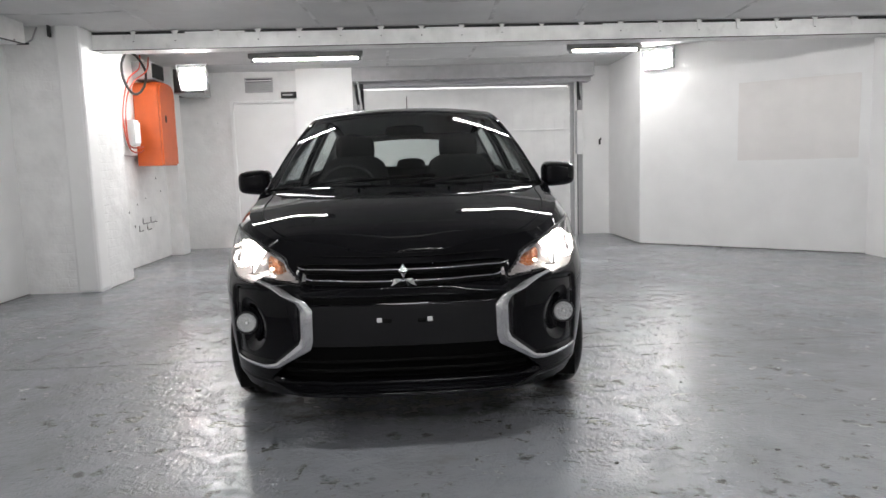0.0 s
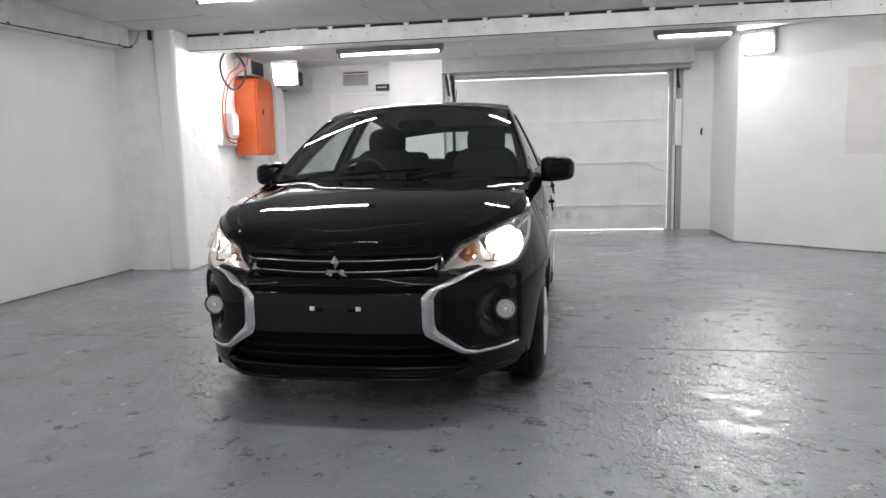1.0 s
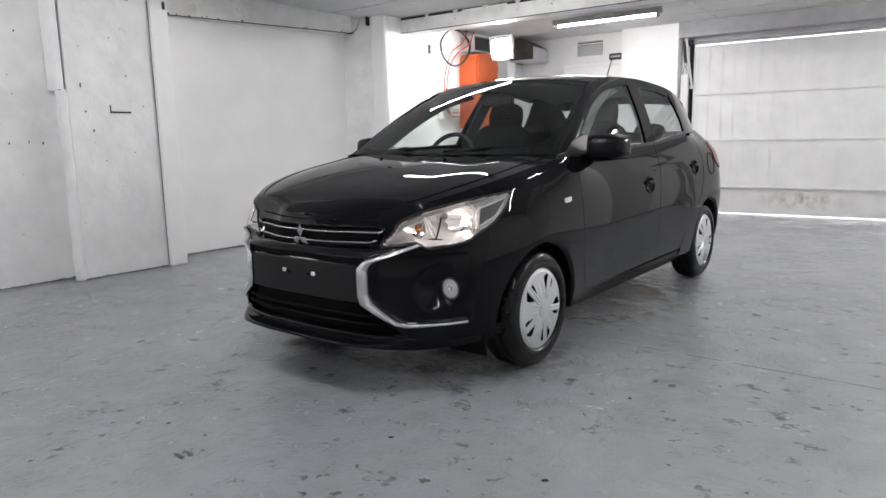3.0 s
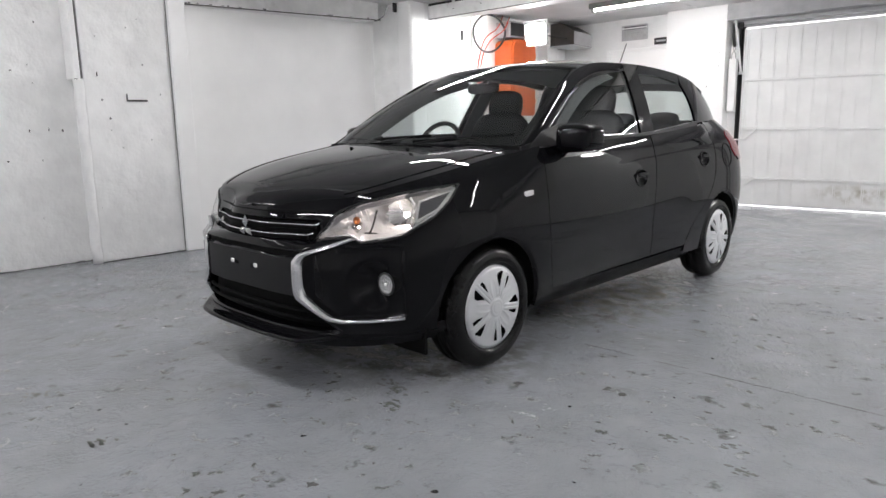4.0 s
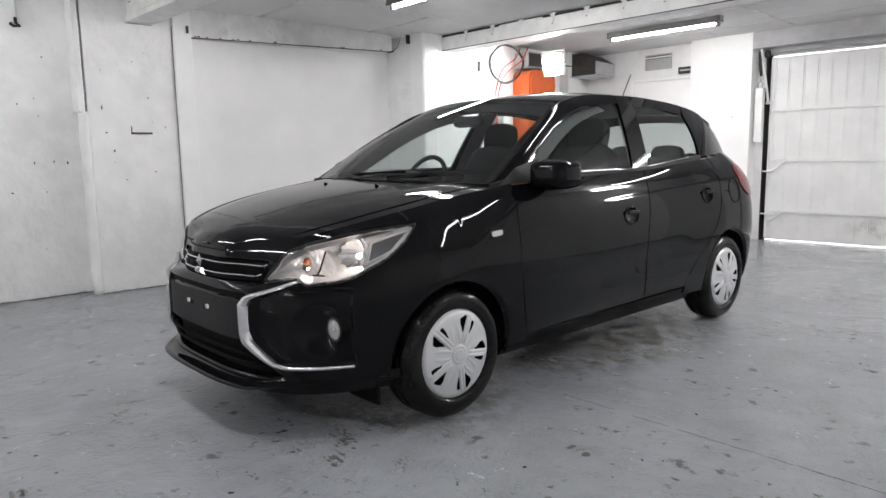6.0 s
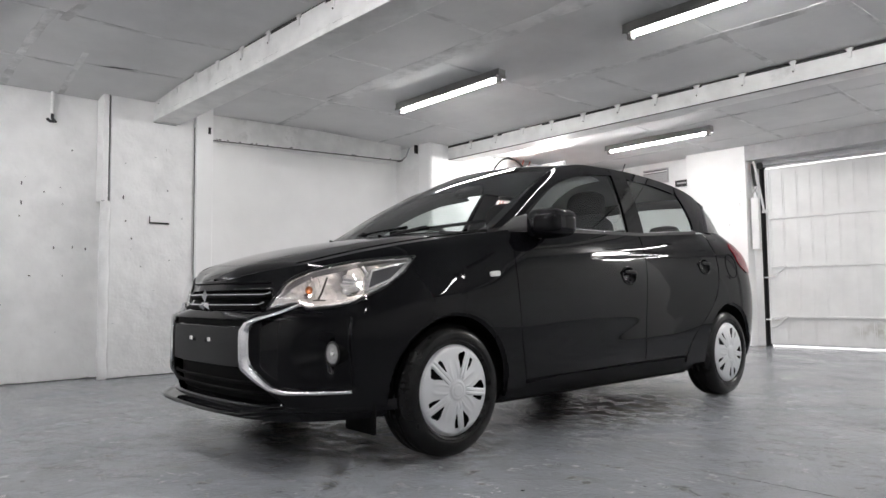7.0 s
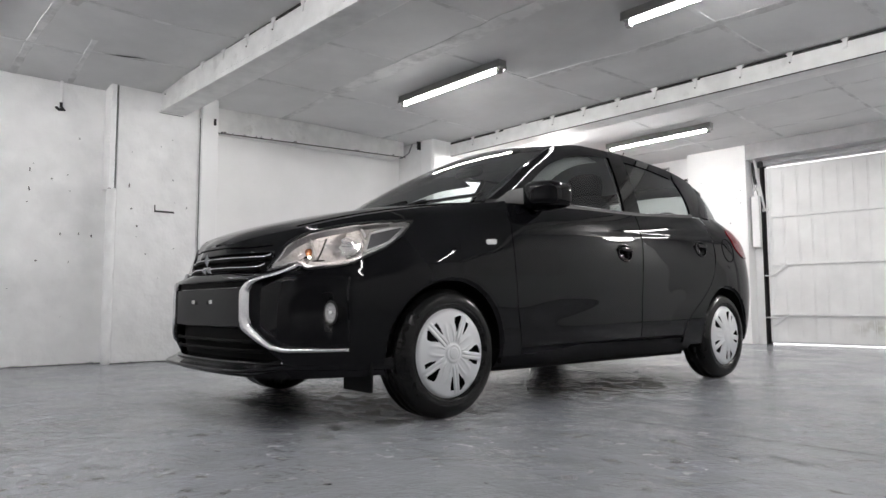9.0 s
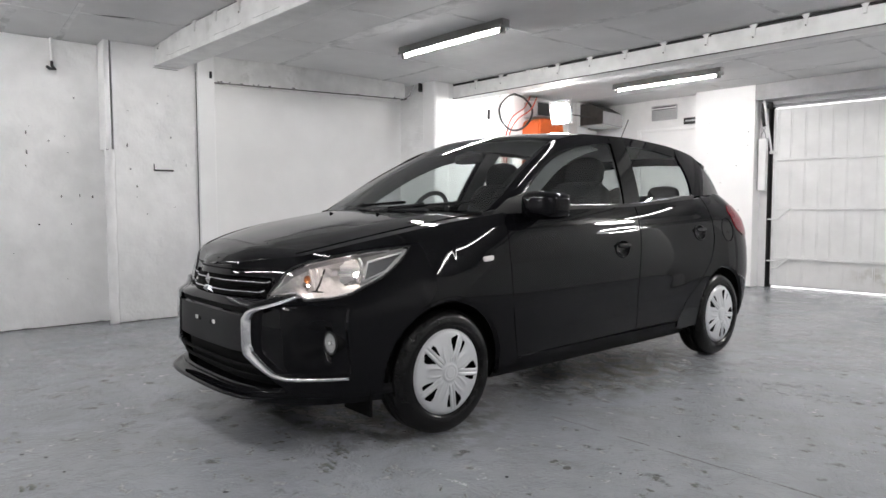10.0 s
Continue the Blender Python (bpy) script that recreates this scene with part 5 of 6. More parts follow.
    side_panel("rear_pillar", coons(polyline([(2.250, 1.063), (2.4, 1.075), (2.86, 1.085)]), polyline([(2.86, 1.085), (2.78, 1.20), (2.58, 1.348)]), polyline([(2.30, curve(2.30, RAIL)), (2.45, curve(2.45, RAIL)), (2.58, 1.348)]), polyline([(2.250, 1.063), (2.285, 1.16), (2.285, 1.255), (2.268, 1.33), (2.30, curve(2.30, RAIL))]), cabin), 18, 14, s, PAINT)
    side_panel("waist_strip", lambda u, v: (glass_x(0.29 + 1.97 * u, curve(0.29 + 1.97 * u, SHOULDER)) + 0.004, 0.29 + 1.97 * u, curve(0.29 + 1.97 * u, SHOULDER) - 0.006 + 0.022 * v), 50, 2, s, TRIM, depth=0.01)
    for pts in ([(0.55, 1.014), (1.418, 1.017)], [(1.582, 1.026), (2.250, 1.080)]):
        part("chrome_strip", tube(bmesh.new(), [(s * (glass_x(y, z) + 0.003), y, z) for y, z in pts], 0.0017, 6), SATIN_CHROME, CAR)
    side_panel("rear_shoulder", lambda u, v: (lambda y: (side_x(y, 1.084) * (1 - v) + (glass_x(y, 1.09) - 0.01) * v, y, min(1.085, curve(y, SHOULDER)) + 0.012 * v))(2.34 + 0.54 * u), 20, 4, s, PAINT, depth=0)
    # grey inner trims of the pillars and the rail
    inset = lambda p: (p[0] - 0.030, p[1] + 0.012, p[2] - 0.004)
    side_panel("pillar_trim", lambda u, v: inset(cabin(*polyline([(0.40, 1.02), (0.58, 1.135), (0.78, 1.245), (1.0, 1.345), (1.26, 1.395)])(u).lerp(polyline([(0.60, 1.00), (0.78, 1.110), (0.95, 1.205), (1.15, 1.285), (1.40, 1.345)])(u), v))), 30, 4, s, INNER_TRIM, depth=0.01, label="pale grey inner pillar trim")
    side_panel("pillar_trim", lambda u, v: inset(cabin(1.43 + 0.10 * v + 0.14 * u, 0.98 + 0.41 * v)), 4, 10, s, INNER_TRIM, depth=0.01, label="pale grey inner pillar trim")
    # sail panel in front of the window
    side_panel("mirror_sail", coons(polyline([(0.335, 0.968), (0.62, 0.985)]), polyline([(0.62, 0.985), (0.645, 1.085)]), polyline([(0.47, 1.045), (0.645, 1.085)]), polyline([(0.335, 0.968), (0.47, 1.045)]), cabin), 8, 5, s, TRIM, d, lift=0.011)
    # door mirror
    mir = bmesh.new()
    bmesh.ops.create_cube(mir, size=2)
    bmesh.ops.subdivide_edges(mir, edges=mir.edges[:], cuts=6, use_grid_fill=True)
    for v in mir.verts:
        p = v.co
        n = (abs(p.x) ** 4 + abs(p.y) ** 4 + abs(p.z) ** 4) ** 0.25
        q = p / n
        q.y = q.y * (1.0 if q.y < 0 else 0.45)
        w = 1 - 0.16 * (q.x * 0.5 + 0.5)
        v.co = (s * (0.866 + 0.094 * q.x), 0.60 + 0.112 * q.y + 0.02 * q.x, 1.013 + 0.075 * q.z * w)
        if s < 0:
            v.co += Vector((0.012, 0.055, 0))
    if s < 0:
        bmesh.ops.reverse_faces(mir, faces=mir.faces[:])
    mh = part("door_mirror", mir, PAINT, CAR, "gloss black door mirror", smooth=True)
    part("mirror_glass", boxes((s * 0.866 - 0.074, s * 0.866 + 0.074, 0.655 + (0.045 if s < 0 else 0), 0.659 + (0.045 if s < 0 else 0), 0.965, 1.065)), BLACK_MIRROR, mh)
    part("mirror_foot", tube(bmesh.new(), [(s * 0.715, 0.56, 0.985), (s * 0.78, 0.585, 0.965), (s * 0.84, 0.60, 0.968)], 0.022, 10), TRIM, mh, smooth="auto")

    # chrome bracket round the fog pocket
    outer = polyline([(0.575, 0.650), (0.465, 0.613), (0.378, 0.577), (0.350, 0.545), (0.352, 0.425), (0.364, 0.390), (0.500, 0.308), (0.55, 0.299), (0.710, 0.302)], False)
    inner = polyline([(0.592, 0.642), (0.490, 0.602), (0.414, 0.570), (0.397, 0.542), (0.400, 0.434), (0.410, 0.410), (0.510, 0.327), (0.56, 0.314), (0.710, 0.314)], False)

    def bracket(u, v):
        p = outer(u).lerp(inner(u), v)
        y = nose_y(p[0], p[1])
        return p[0], y - 0.007 - 0.007 * math.sin(math.pi * v) ** 0.7, p[1]
    bm = bmesh.new()
    sheet(bm, lambda u, v: (s * bracket(u, v)[0], bracket(u, v)[1], bracket(u, v)[2]), 90, 10, flip=s < 0)
    flange(bm, (0, 1, 0), 0.013)
    part("bumper_bracket", bm, SATIN_CHROME, CAR, "satin silver angular bracket round the fog lamp", smooth="auto")

    # fog lamp
    fx, fz = 0.660, 0.455
    fy = -0.515
    rot = Euler((radians(90), 0, radians(s * 3)))
    fog = bmesh.new()
    bmesh.ops.create_cone(fog, cap_ends=True, segments=28, radius1=0.044, radius2=0.044, depth=0.07, matrix=Matrix.LocRotScale((s * fx, fy + 0.041, fz), rot, None))
    fob = part("fog_lamp", fog, MATT, CAR, "round clear fog lamp", smooth="auto")
    dish = bmesh.new()
    rings = [[dish.verts.new((s * fx + r * math.cos(k * math.pi / 12), fy + 0.001 + d, fz + r * math.sin(k * math.pi / 12))) for k in range(24)] for r, d in ((0.008, 0.004), (0.016, 0.002), (0.026, 0.003), (0.034, 0.0), (0.040, 0.001))]
    for r0, r1 in zip(rings, rings[1:]):
        for k in range(24):
            dish.faces.new((r0[k], r0[(k + 1) % 24], r1[(k + 1) % 24], r1[k]))
    part("reflector", dish, FOG_BOWL, fob, "bright ribbed reflector")
    lens = bmesh.new()
    bmesh.ops.create_uvsphere(lens, u_segments=24, v_segments=12, radius=1, matrix=Matrix.LocRotScale((s * fx, fy + 0.0, fz), rot, (0.041, 0.041, 0.014)))
    part("lens", lens, CLEAR, fob, smooth=True)
    bul = bmesh.new()
    bmesh.ops.create_uvsphere(bul, u_segments=12, v_segments=8, radius=0.007, matrix=Matrix.Translation((s * fx, fy + 0.002, fz)))
    part("bulb", bul, WHITE_LENS, fob, smooth=True)
    ring = bmesh.new()
    a = [(s * (fx + 0.045 * math.cos(k * math.pi / 12)), fy + 0.004, fz + 0.045 * math.sin(k * math.pi / 12)) for k in range(25)]
    part("bezel", tube(ring, a, 0.004, 8), TRIM, fob, smooth="auto")

    # headlamp
    low, top = polyline(LAMP_LOW, False), polyline(LAMP_TOP)

    def housing(u, v):
        p = low(u).lerp(top(u), v)
        f = math.sin(math.pi * min(1, u * 1.25)) * math.sin(math.pi * v)
        flute = 0.003 * math.sin(95 * u) * f
        return side_x(p[0], p[1]) - 0.030 - 0.085 * f + flute, p[0] + 0.030 + 0.090 * f, p[1]
    hl = side_panel("headlamp", housing, 110, 16, s, REFLECTOR, depth=0, label="clear-glass headlamp with a lit halogen bulb and chrome reflectors")
    side_panel("lens", lambda u, v: (lambda p: (side_x(p[0], p[1]) + 0.004, p[0] - 0.003, p[1]))(low(u).lerp(top(u), v)), 50, 10, s, CLEAR, hl, depth=0.0)
    for e0, nm in ((low, "lower_rim"), (top, "upper_rim")):
        pts = [(lambda p: (s * (side_x(p[0], p[1]) + 0.002), p[0] - 0.002, p[1]))(e0(k / 40)) for k in range(41)]
        part(nm, tube(bmesh.new(), pts, 0.0032, 6), TRIM, hl, smooth="auto")
        # a bright inner edge that follows the rim
        up = 0.008 if nm == "lower_rim" else -0.009
        pts = [(lambda p: (s * (side_x(p[0], p[1] + up) - 0.004), p[0] + 0.002, p[1] + up))(e0(0.06 + 0.88 * k / 40)) for k in range(41)]
        part("inner_edge", tube(bmesh.new(), pts, 0.0030, 6), REFLECTOR, hl, smooth="auto")
    side_panel("side_wall", lambda u, v: (lambda p: (side_x(p[0], p[1]) + 0.002 - 0.06 * (1 - v), p[0] + 0.045 * (1 - v), p[1] + 0.006 * (1 - v)))(low(u)), 40, 2, s, REFLECTOR, hl, depth=0)
    side_panel("upper_mask", lambda u, v: (lambda p: (side_x(p[0], p[1]) - 0.006 - 0.02 * v, p[0] + 0.004 + 0.02 * v, p[1]))(top(0.08 + 0.72 * u).lerp(low(0.08 + 0.72 * u), 0.02 + (0.13 + 0.08 * u) * v)), 40, 3, s, SMOKE, hl, depth=0, label="grey mask along the lamp's upper edge")
    # smoked insert at the rear tip, and a bright frame round it
    ins = [(-0.387, 0.700), (-0.288, 0.741), (-0.203, 0.815), (-0.352, 0.778)]
    side_panel("smoked_insert", coons(polyline([ins[0], ins[1]]), polyline([ins[1], ins[2]]), polyline([ins[3], ins[2]]), polyline([ins[0], ins[3]]), body), 8, 6, s, BLADE, hl, depth=0.004, lift=-0.010)
    part("insert_frame", tube(bmesh.new(), [(s * (side_x(y, z) - 0.008), y, z) for y, z in ins + ins[:1]], 0.0055, 6), REFLECTOR, hl, smooth="auto")
    part("insert_frame", tube(bmesh.new(), [(s * (side_x(y, z) - 0.010), y + 0.004, z) for y, z in ((-0.41, 0.70), (-0.376, 0.770), (-0.385, 0.795))], 0.006, 6), REFLECTOR, hl, smooth="auto")

    def bowl_of(name, c, f, a, b, seg, mat, label):
        """An oval fluted mirror bowl that opens ahead, its vertex at c, of focal length f."""
        bm = bmesh.new()
        rings = []
        for rr in (0.14, 0.30, 0.46, 0.62, 0.76, 0.89, 1.0):
            rings.append([])
            for k in range(seg):
                t = 2 * math.pi * k / seg
                w = rr * (1 + (0.04 if k % 2 else -0.03) * rr)
                dx, dz = math.cos(t) * w * a, math.sin(t) * w * b
                rings[-1].append(bm.verts.new((s * (c[0] + dx), c[1] - (dx * dx + dz * dz) / (4 * f), c[2] + dz)))
        for r0, r1 in zip(rings, rings[1:]):
            for k in range(seg):
                bm.faces.new((r0[k], r0[(k + 1) % seg], r1[(k + 1) % seg], r1[k]))
        return part(name, bm, mat, hl, label)

    def bulb_of(name, c, r, mat, parent, label):
        bm = bmesh.new()
        bmesh.ops.create_uvsphere(bm, u_segments=16, v_segments=10, radius=1, matrix=Matrix.LocRotScale((s * c[0], c[1], c[2]), None, r))
        return part(name, bm, mat, parent, label, smooth=True)
    # lit bulb in the large bowl, indicator bulb in the small one
    main = bowl_of("main_bowl", (0.650, -0.345, 0.724), 0.026, 0.082, 0.068, 26, BOWL, "faceted mirror bowl")
    bulb_of("bulb", (0.650, -0.374, 0.724), (0.0095, 0.013, 0.0095), BULB_AND_FILL, main, "glowing warm bulb")
    small = bowl_of("indicator_bowl", (0.502, -0.500, 0.702), 0.018, 0.050, 0.050, 18, BOWL, "small mirror bowl")
    bulb_of("indicator_bulb", (0.502, -0.522, 0.703), (0.015, 0.016, 0.017), AMBER, small, "amber indicator bulb")
    # a tiny glow added beside the small bowl to brighten the reflector shell
    bulb_of("position_bulb", (0.535, -0.538, 0.680), (0.004, 0.004, 0.004), BULB_AND_FILL, hl, "small added glow that lights the reflector shell")
    # chrome web between the bowls, a half-round shade and the bright ledge below
    for fy, z0, z1, dx in ((-0.560, 0.668, 0.765, 0.010), (-0.545, 0.668, 0.772, 0.030)):
        fin = [(s * (side_x(fy, z) - d), fy + 0.8 * d, z) for z, d in ((z0, dx), (z1, dx + 0.01), (z1, dx + 0.040), (z0, dx + 0.040))]
        bm = bmesh.new()
        bm.faces.new([bm.verts.new(p) for p in fin])
        r0 = bmesh.ops.extrude_face_region(bm, geom=bm.faces[:])
        bmesh.ops.translate(bm, verts=[v for v in r0["geom"] if isinstance(v, bmesh.types.BMVert)], vec=(0, 0.004, 0))
        part("fin", bm, REFLECTOR, hl)
    part("strut", tube(bmesh.new(), [(s * (side_x(y, z) - 0.014), y, z) for y, z in ((-0.548, 0.664), (-0.533, 0.690), (-0.505, 0.752))], 0.0036, 6), MATT, hl)
    bm = bmesh.new()
    foot = [(side_x(-0.545, 0.66) - 0.020 + 0.034 * math.cos(math.pi * k / 10 + 0.9), -0.525 - 0.026 * math.sin(math.pi * k / 10)) for k in range(11)]
    prism(bm, [(s * x, y) for x, y in foot], 0.660, 0.664)
    part("bulb_shade", bm, MATT, hl, "dark half-round shade")
    ledge = polyline([(-0.600, 0.648), (-0.588, 0.632), (-0.50, 0.642), (-0.43, 0.662)], False)
    side_panel("ledge", lambda u, v: (lambda p: (side_x(p[0], p[1]) - 0.002 - 0.05 * v, p[0] + 0.035 * v, p[1] + 0.004 + 0.012 * v))(ledge(u)), 24, 3, s, REFLECTOR, hl, depth=0, label="bright ledge under the bowls")

    # tail lamp at the corner
    def tl(u, v):
        z = 0.805 + 0.205 * u
        y0 = curve(z, [(0.80, 2.76), (0.85, 2.66), (0.90, 2.62), (0.97, 2.62), (1.01, 2.68)])
        y = y0 + (2.985 - 0.25 * (z - 0.8) - y0) * v
        return side_x(y, z) + 0.006, y, z
    side_panel("tail_lamp", tl, 16, 16, s, RED_LENS, depth=0.01, label="red tail lamp")
    # air deflector ahead of the front wheel
    part("deflector", boxes((s * 0.64 - 0.10, s * 0.64 + 0.10, -0.372, -0.36, 0.135, 0.26), bevel=0.003), MATT, CAR, "black rubber deflector under the bumper")

# fuel flap on the near quarter
fl = [(side_x(2.52 + 0.075 * math.cos(a), 0.846 + 0.078 * math.sin(a)) + 0.0015, 2.52 + 0.075 * math.cos(a), 0.846 + 0.078 * math.sin(a)) for a in [k * math.pi / 20 for k in range(41)]]
part("fuel_flap", tube(bmesh.new(), fl, 0.0022, 5), MATT, CAR, "round fuel flap joint")

# bonnet
def hood_edge(y):
    z = curve(y, SHOULDER)
    return side_x(y, z - 1e-4)


def hood(u, v, a_max=1.0):
    a = (2 * u - 1) * a_max
    y1 = 0.175 + 0.10 * a * a
    y = -0.706 + (y1 + 0.706) * v ** 1.8
    zs, zc = curve(y, SHOULDER), curve(y, HOOD)
    x = a * hood_edge(y)
    crown = 0.004 * math.exp(-((abs(a) - 0.70) / 0.14) ** 2) * smoothstep(-0.6, -0.2, y)
    return x, y, zs + (zc - zs) * (1 - abs(a) ** 2.6) + crown + 0.0005


bm = bmesh.new()
sheet(bm, lambda u, v: hood(u, v), 60, 60)
part("bonnet", bm, PAINT, CAR, "gloss black bonnet", smooth=True)
for s in (1, -1):
    part("bonnet_gap", tube(bmesh.new(), [(lambda p: (p[0], p[1], p[2] + 0.001))(hood(0.5 + s * 0.455, v)) for v in [0.35 + 0.65 * k / 30 for k in range(31)]], 0.0025, 5), MATT, CAR)
    part("washer_jet", tube(bmesh.new(), [(s * 0.22, 0.05, 0.952), (s * 0.22, 0.05, 0.968), (s * 0.22, 0.035, 0.972)], 0.007, 8), MATT, CAR, smooth="auto")
part("bonnet_lip_gap", tube(bmesh.new(), [(x, nose_y(x, 0.735) - 0.001, 0.7355 + 0.03 * abs(x) ** 2) for x in [-0.38 + 0.76 * k / 30 for k in range(31)]], 0.003, 5), MATT, CAR)

# windscreen, cowl, roof, rear window
def roof_fn(u, v):
    a = 2 * u - 1
    y = 0.945 + 0.085 * a * a + (2.70 - 0.12 * a * a - 0.945 - 0.085 * a * a) * v
    zr = curve(y, RAIL)
    zc = curve(y, ROOF)
    return a * glass_x(y, zr), y, zr + (zc - zr) * (1 - abs(a) ** 2.3)


def base_fn(u):
    a = 2 * u - 1
    return Vector((a * 0.722, 0.205 + 0.115 * a * a, 0.992 - 0.010 * a * a))


def screen_fn(u, v):
    p0, p1 = base_fn(u), Vector(roof_fn(u, 0))
    p = p0.lerp(p1, v)
    n = Vector((0.5 * (2 * u - 1), -0.5, 0.85)).normalized()
    return p + n * 0.030 * math.sin(math.pi * v) * (1 - 0.3 * abs(2 * u - 1))


bm = bmesh.new()
sheet(bm, screen_fn, 30, 20)
ws = part("windscreen", bm, SCREEN, CAR, "windscreen with faint reflections", smooth=True)
part("black_border", (lambda b: (sheet(b, lambda u, v: Vector(screen_fn(u, 0.955 + 0.045 * v)) + Vector((0, 0.001, -0.002)), 30, 2), b)[1])(bmesh.new()), MATT, ws, smooth=True)
for s in (0.0, 1.0):
    part("black_border", (lambda b: (sheet(b, lambda u, v: Vector(screen_fn(abs(s - 0.035 * u), v)) + Vector((0, 0.001, -0.002)), 3, 20), b)[1])(bmesh.new()), MATT, ws, smooth=True)
bm = bmesh.new()
sheet(bm, roof_fn, 36, 40)
part("roof", bm, PAINT, CAR, "gloss black roof", smooth=True)
bm = bmesh.new()
sheet(bm, lambda u, v: Vector(roof_fn(u, 0.02 + 0.96 * v)) * 0.985 + Vector((0, 0.02, -0.012)), 20, 20, flip=True)
part("headliner", bm, HEADLINER, CAR, "pale grey headliner", smooth=True)


def cowl_fn(u, v):
    p0, p1 = Vector(hood(u, 1.0)) - Vector((0, 0.004, 0.012)), base_fn(u) - Vector((0, 0, 0.004))
    return p0.lerp(p1, v) - Vector((0, 0, 0.02 * math.sin(math.pi * v)))


bm = bmesh.new()
sheet(bm, cowl_fn, 30, 6)
part("cowl", bm, MATT, CAR, "matt black scuttle panel", smooth=True)


def rear_glass(u, v):
    a = 2 * u - 1
    p0 = Vector(roof_fn(u, 1.0))
    p1 = Vector((a * glass_x(2.86, 1.085), 2.97 - 0.11 * a * a, 1.085))
    return p0.lerp(p1, v) + Vector((0, 0.03, 0.02)) * math.sin(math.pi * v)


bm = bmesh.new()
sheet(bm, rear_glass, 20, 10)
part("rear_screen", bm, DARK_GLASS, CAR, "tinted tailgate window", smooth=True)
bm = bmesh.new()


def spoiler(u, v):
    a = 2 * u - 1
    y = 2.49 + 0.31 * v - 0.065 * a * a
    z = 1.418 - 0.045 * a * a - 0.080 * v ** 1.3
    return a * 0.515, y, z


sheet(bm, spoiler, 24, 6)
flange(bm, (0, -0.3, -1), 0.022)
part("roof_spoiler", bm, PAINT, CAR, "gloss black roof spoiler", smooth=True)

# wipers
for pts in ([(-0.50, 0.315, 0.995), (-0.2, 0.245, 1.012), (0.16, 0.262, 1.03)], [(0.08, 0.215, 1.0), (0.32, 0.265, 1.012), (0.60, 0.40, 1.035)]):
    w = part("wiper", tube(bmesh.new(), pts, 0.009, 6), MATT, CAR, "black windscreen wiper")
    part("wiper_arm", tube(bmesh.new(), [Vector(pts[0]) + Vector((0.02, -0.01, -0.01)), Vector(pts[1]) + Vector((0, -0.004, 0.012))], 0.007, 6), TRIM, w)
# aerial on the roof
part("aerial", tube(bmesh.new(), [(0.0, 2.40, 1.43), (0.0, 2.41, 1.455)], 0.012, 8) and tube(bmesh.new(), [(0.0, 2.38, 1.43), (0.0, 2.42, 1.47), (0.0, 2.54, 1.66)], 0.0034, 6), MATT, CAR, "short rod aerial")

# grille, badge, number-plate recess, lower intake, lip
def grille_line(z, x1, r, mat, name, out, label=""):
    pts = [(x, nose_y(x, z) + out, z) for x in [-x1 + 2 * x1 * k / 24 for k in range(25)]]
    return part(name, tube(bmesh.new(), pts, r, 6), mat, CAR, label, smooth="auto")


def nose_sheet(name, x1, z0, z1, back, mat, label=""):
    bm = bmesh.new()
    sheet(bm, lambda u, v: (lambda x, z: (x, nose_y(x, z) + back, z))(x1 * (2 * u - 1), z0 + (z1 - z0) * v), 30, 6)
    return part(name, bm, mat, CAR, label, smooth=True)


nose_sheet("grille_panel", 0.385, 0.630, 0.698, 0.016, MATT, "matt black grille")
for z, x1 in ((0.688, 0.385), (0.646, 0.352)):
    grille_line(z - 0.010, x1, 0.011, MATT, "grille_slat", 0.004)
    grille_line(z, x1, 0.0035, CHROME, "chrome_bar", -0.006, "thin chrome grille bar")
for s in (1, -1):
    part("chrome_hook", tube(bmesh.new(), [(s * x, nose_y(x, z) - 0.006, z) for x, z in ((0.352, 0.646), (0.368, 0.649), (0.388, 0.657))], 0.004, 6), CHROME, CAR, smooth="auto")
    part("chrome_hook", tube(bmesh.new(), [(s * x, nose_y(x, z) - 0.006, z) for x, z in ((0.385, 0.688), (0.400, 0.691), (0.412, 0.697))], 0.004, 6), CHROME, CAR, smooth="auto")
nose_sheet("plate_panel", 0.378, 0.400, 0.555, 0.0045, PLATE_GREY, "plain dark grey number-plate panel")
nose_sheet("slot_panel", 0.378, 0.560, 0.585, 0.019, MATT, "narrow dark slot over the plate panel")
nose_sheet("intake_panel", 0.50, 0.262, 0.395, 0.050, MATT, "matt black lower intake")
for z in (0.300, 0.338):
    grille_line(z, 0.385 + 1.0 * (0.385 - z), 0.008, MATT, "intake_slat", 0.022)
for s in (1, -1):
    b = part("plate_clip", boxes((s * 0.096 - 0.010, s * 0.096 + 0.010, -0.770, -0.758, 0.492, 0.509), bevel=0.002), WHITE_LENS, CAR, "small white plate clip")
    part("hole", boxes((s * 0.066 - 0.019, s * 0.066 + 0.019, -0.7665, -0.755, 0.486, 0.506), bevel=0.008), MATT, b)

# badge: three lozenges
bm = bmesh.new()
for k in range(3):
    a = radians(90 + 120 * k)
    d, q = Vector((math.cos(a), 0, math.sin(a))), Vector((-math.sin(a), 0, math.cos(a)))
    ring = [Vector((0, 0, 0)), d * 0.029 + q * 0.0185, d * 0.058, d * 0.029 - q * 0.0185]
    lo = [bm.verts.new(p + Vector((0.0, -0.744, 0.654))) for p in ring]
    c = bm.verts.new(d * 0.029 + Vector((0.0, -0.760, 0.654)))
    for i in range(4):
        bm.faces.new((lo[i], lo[(i + 1) % 4], c))
part("badge", bm, CHROME, CAR, "chrome badge of three lozenges")

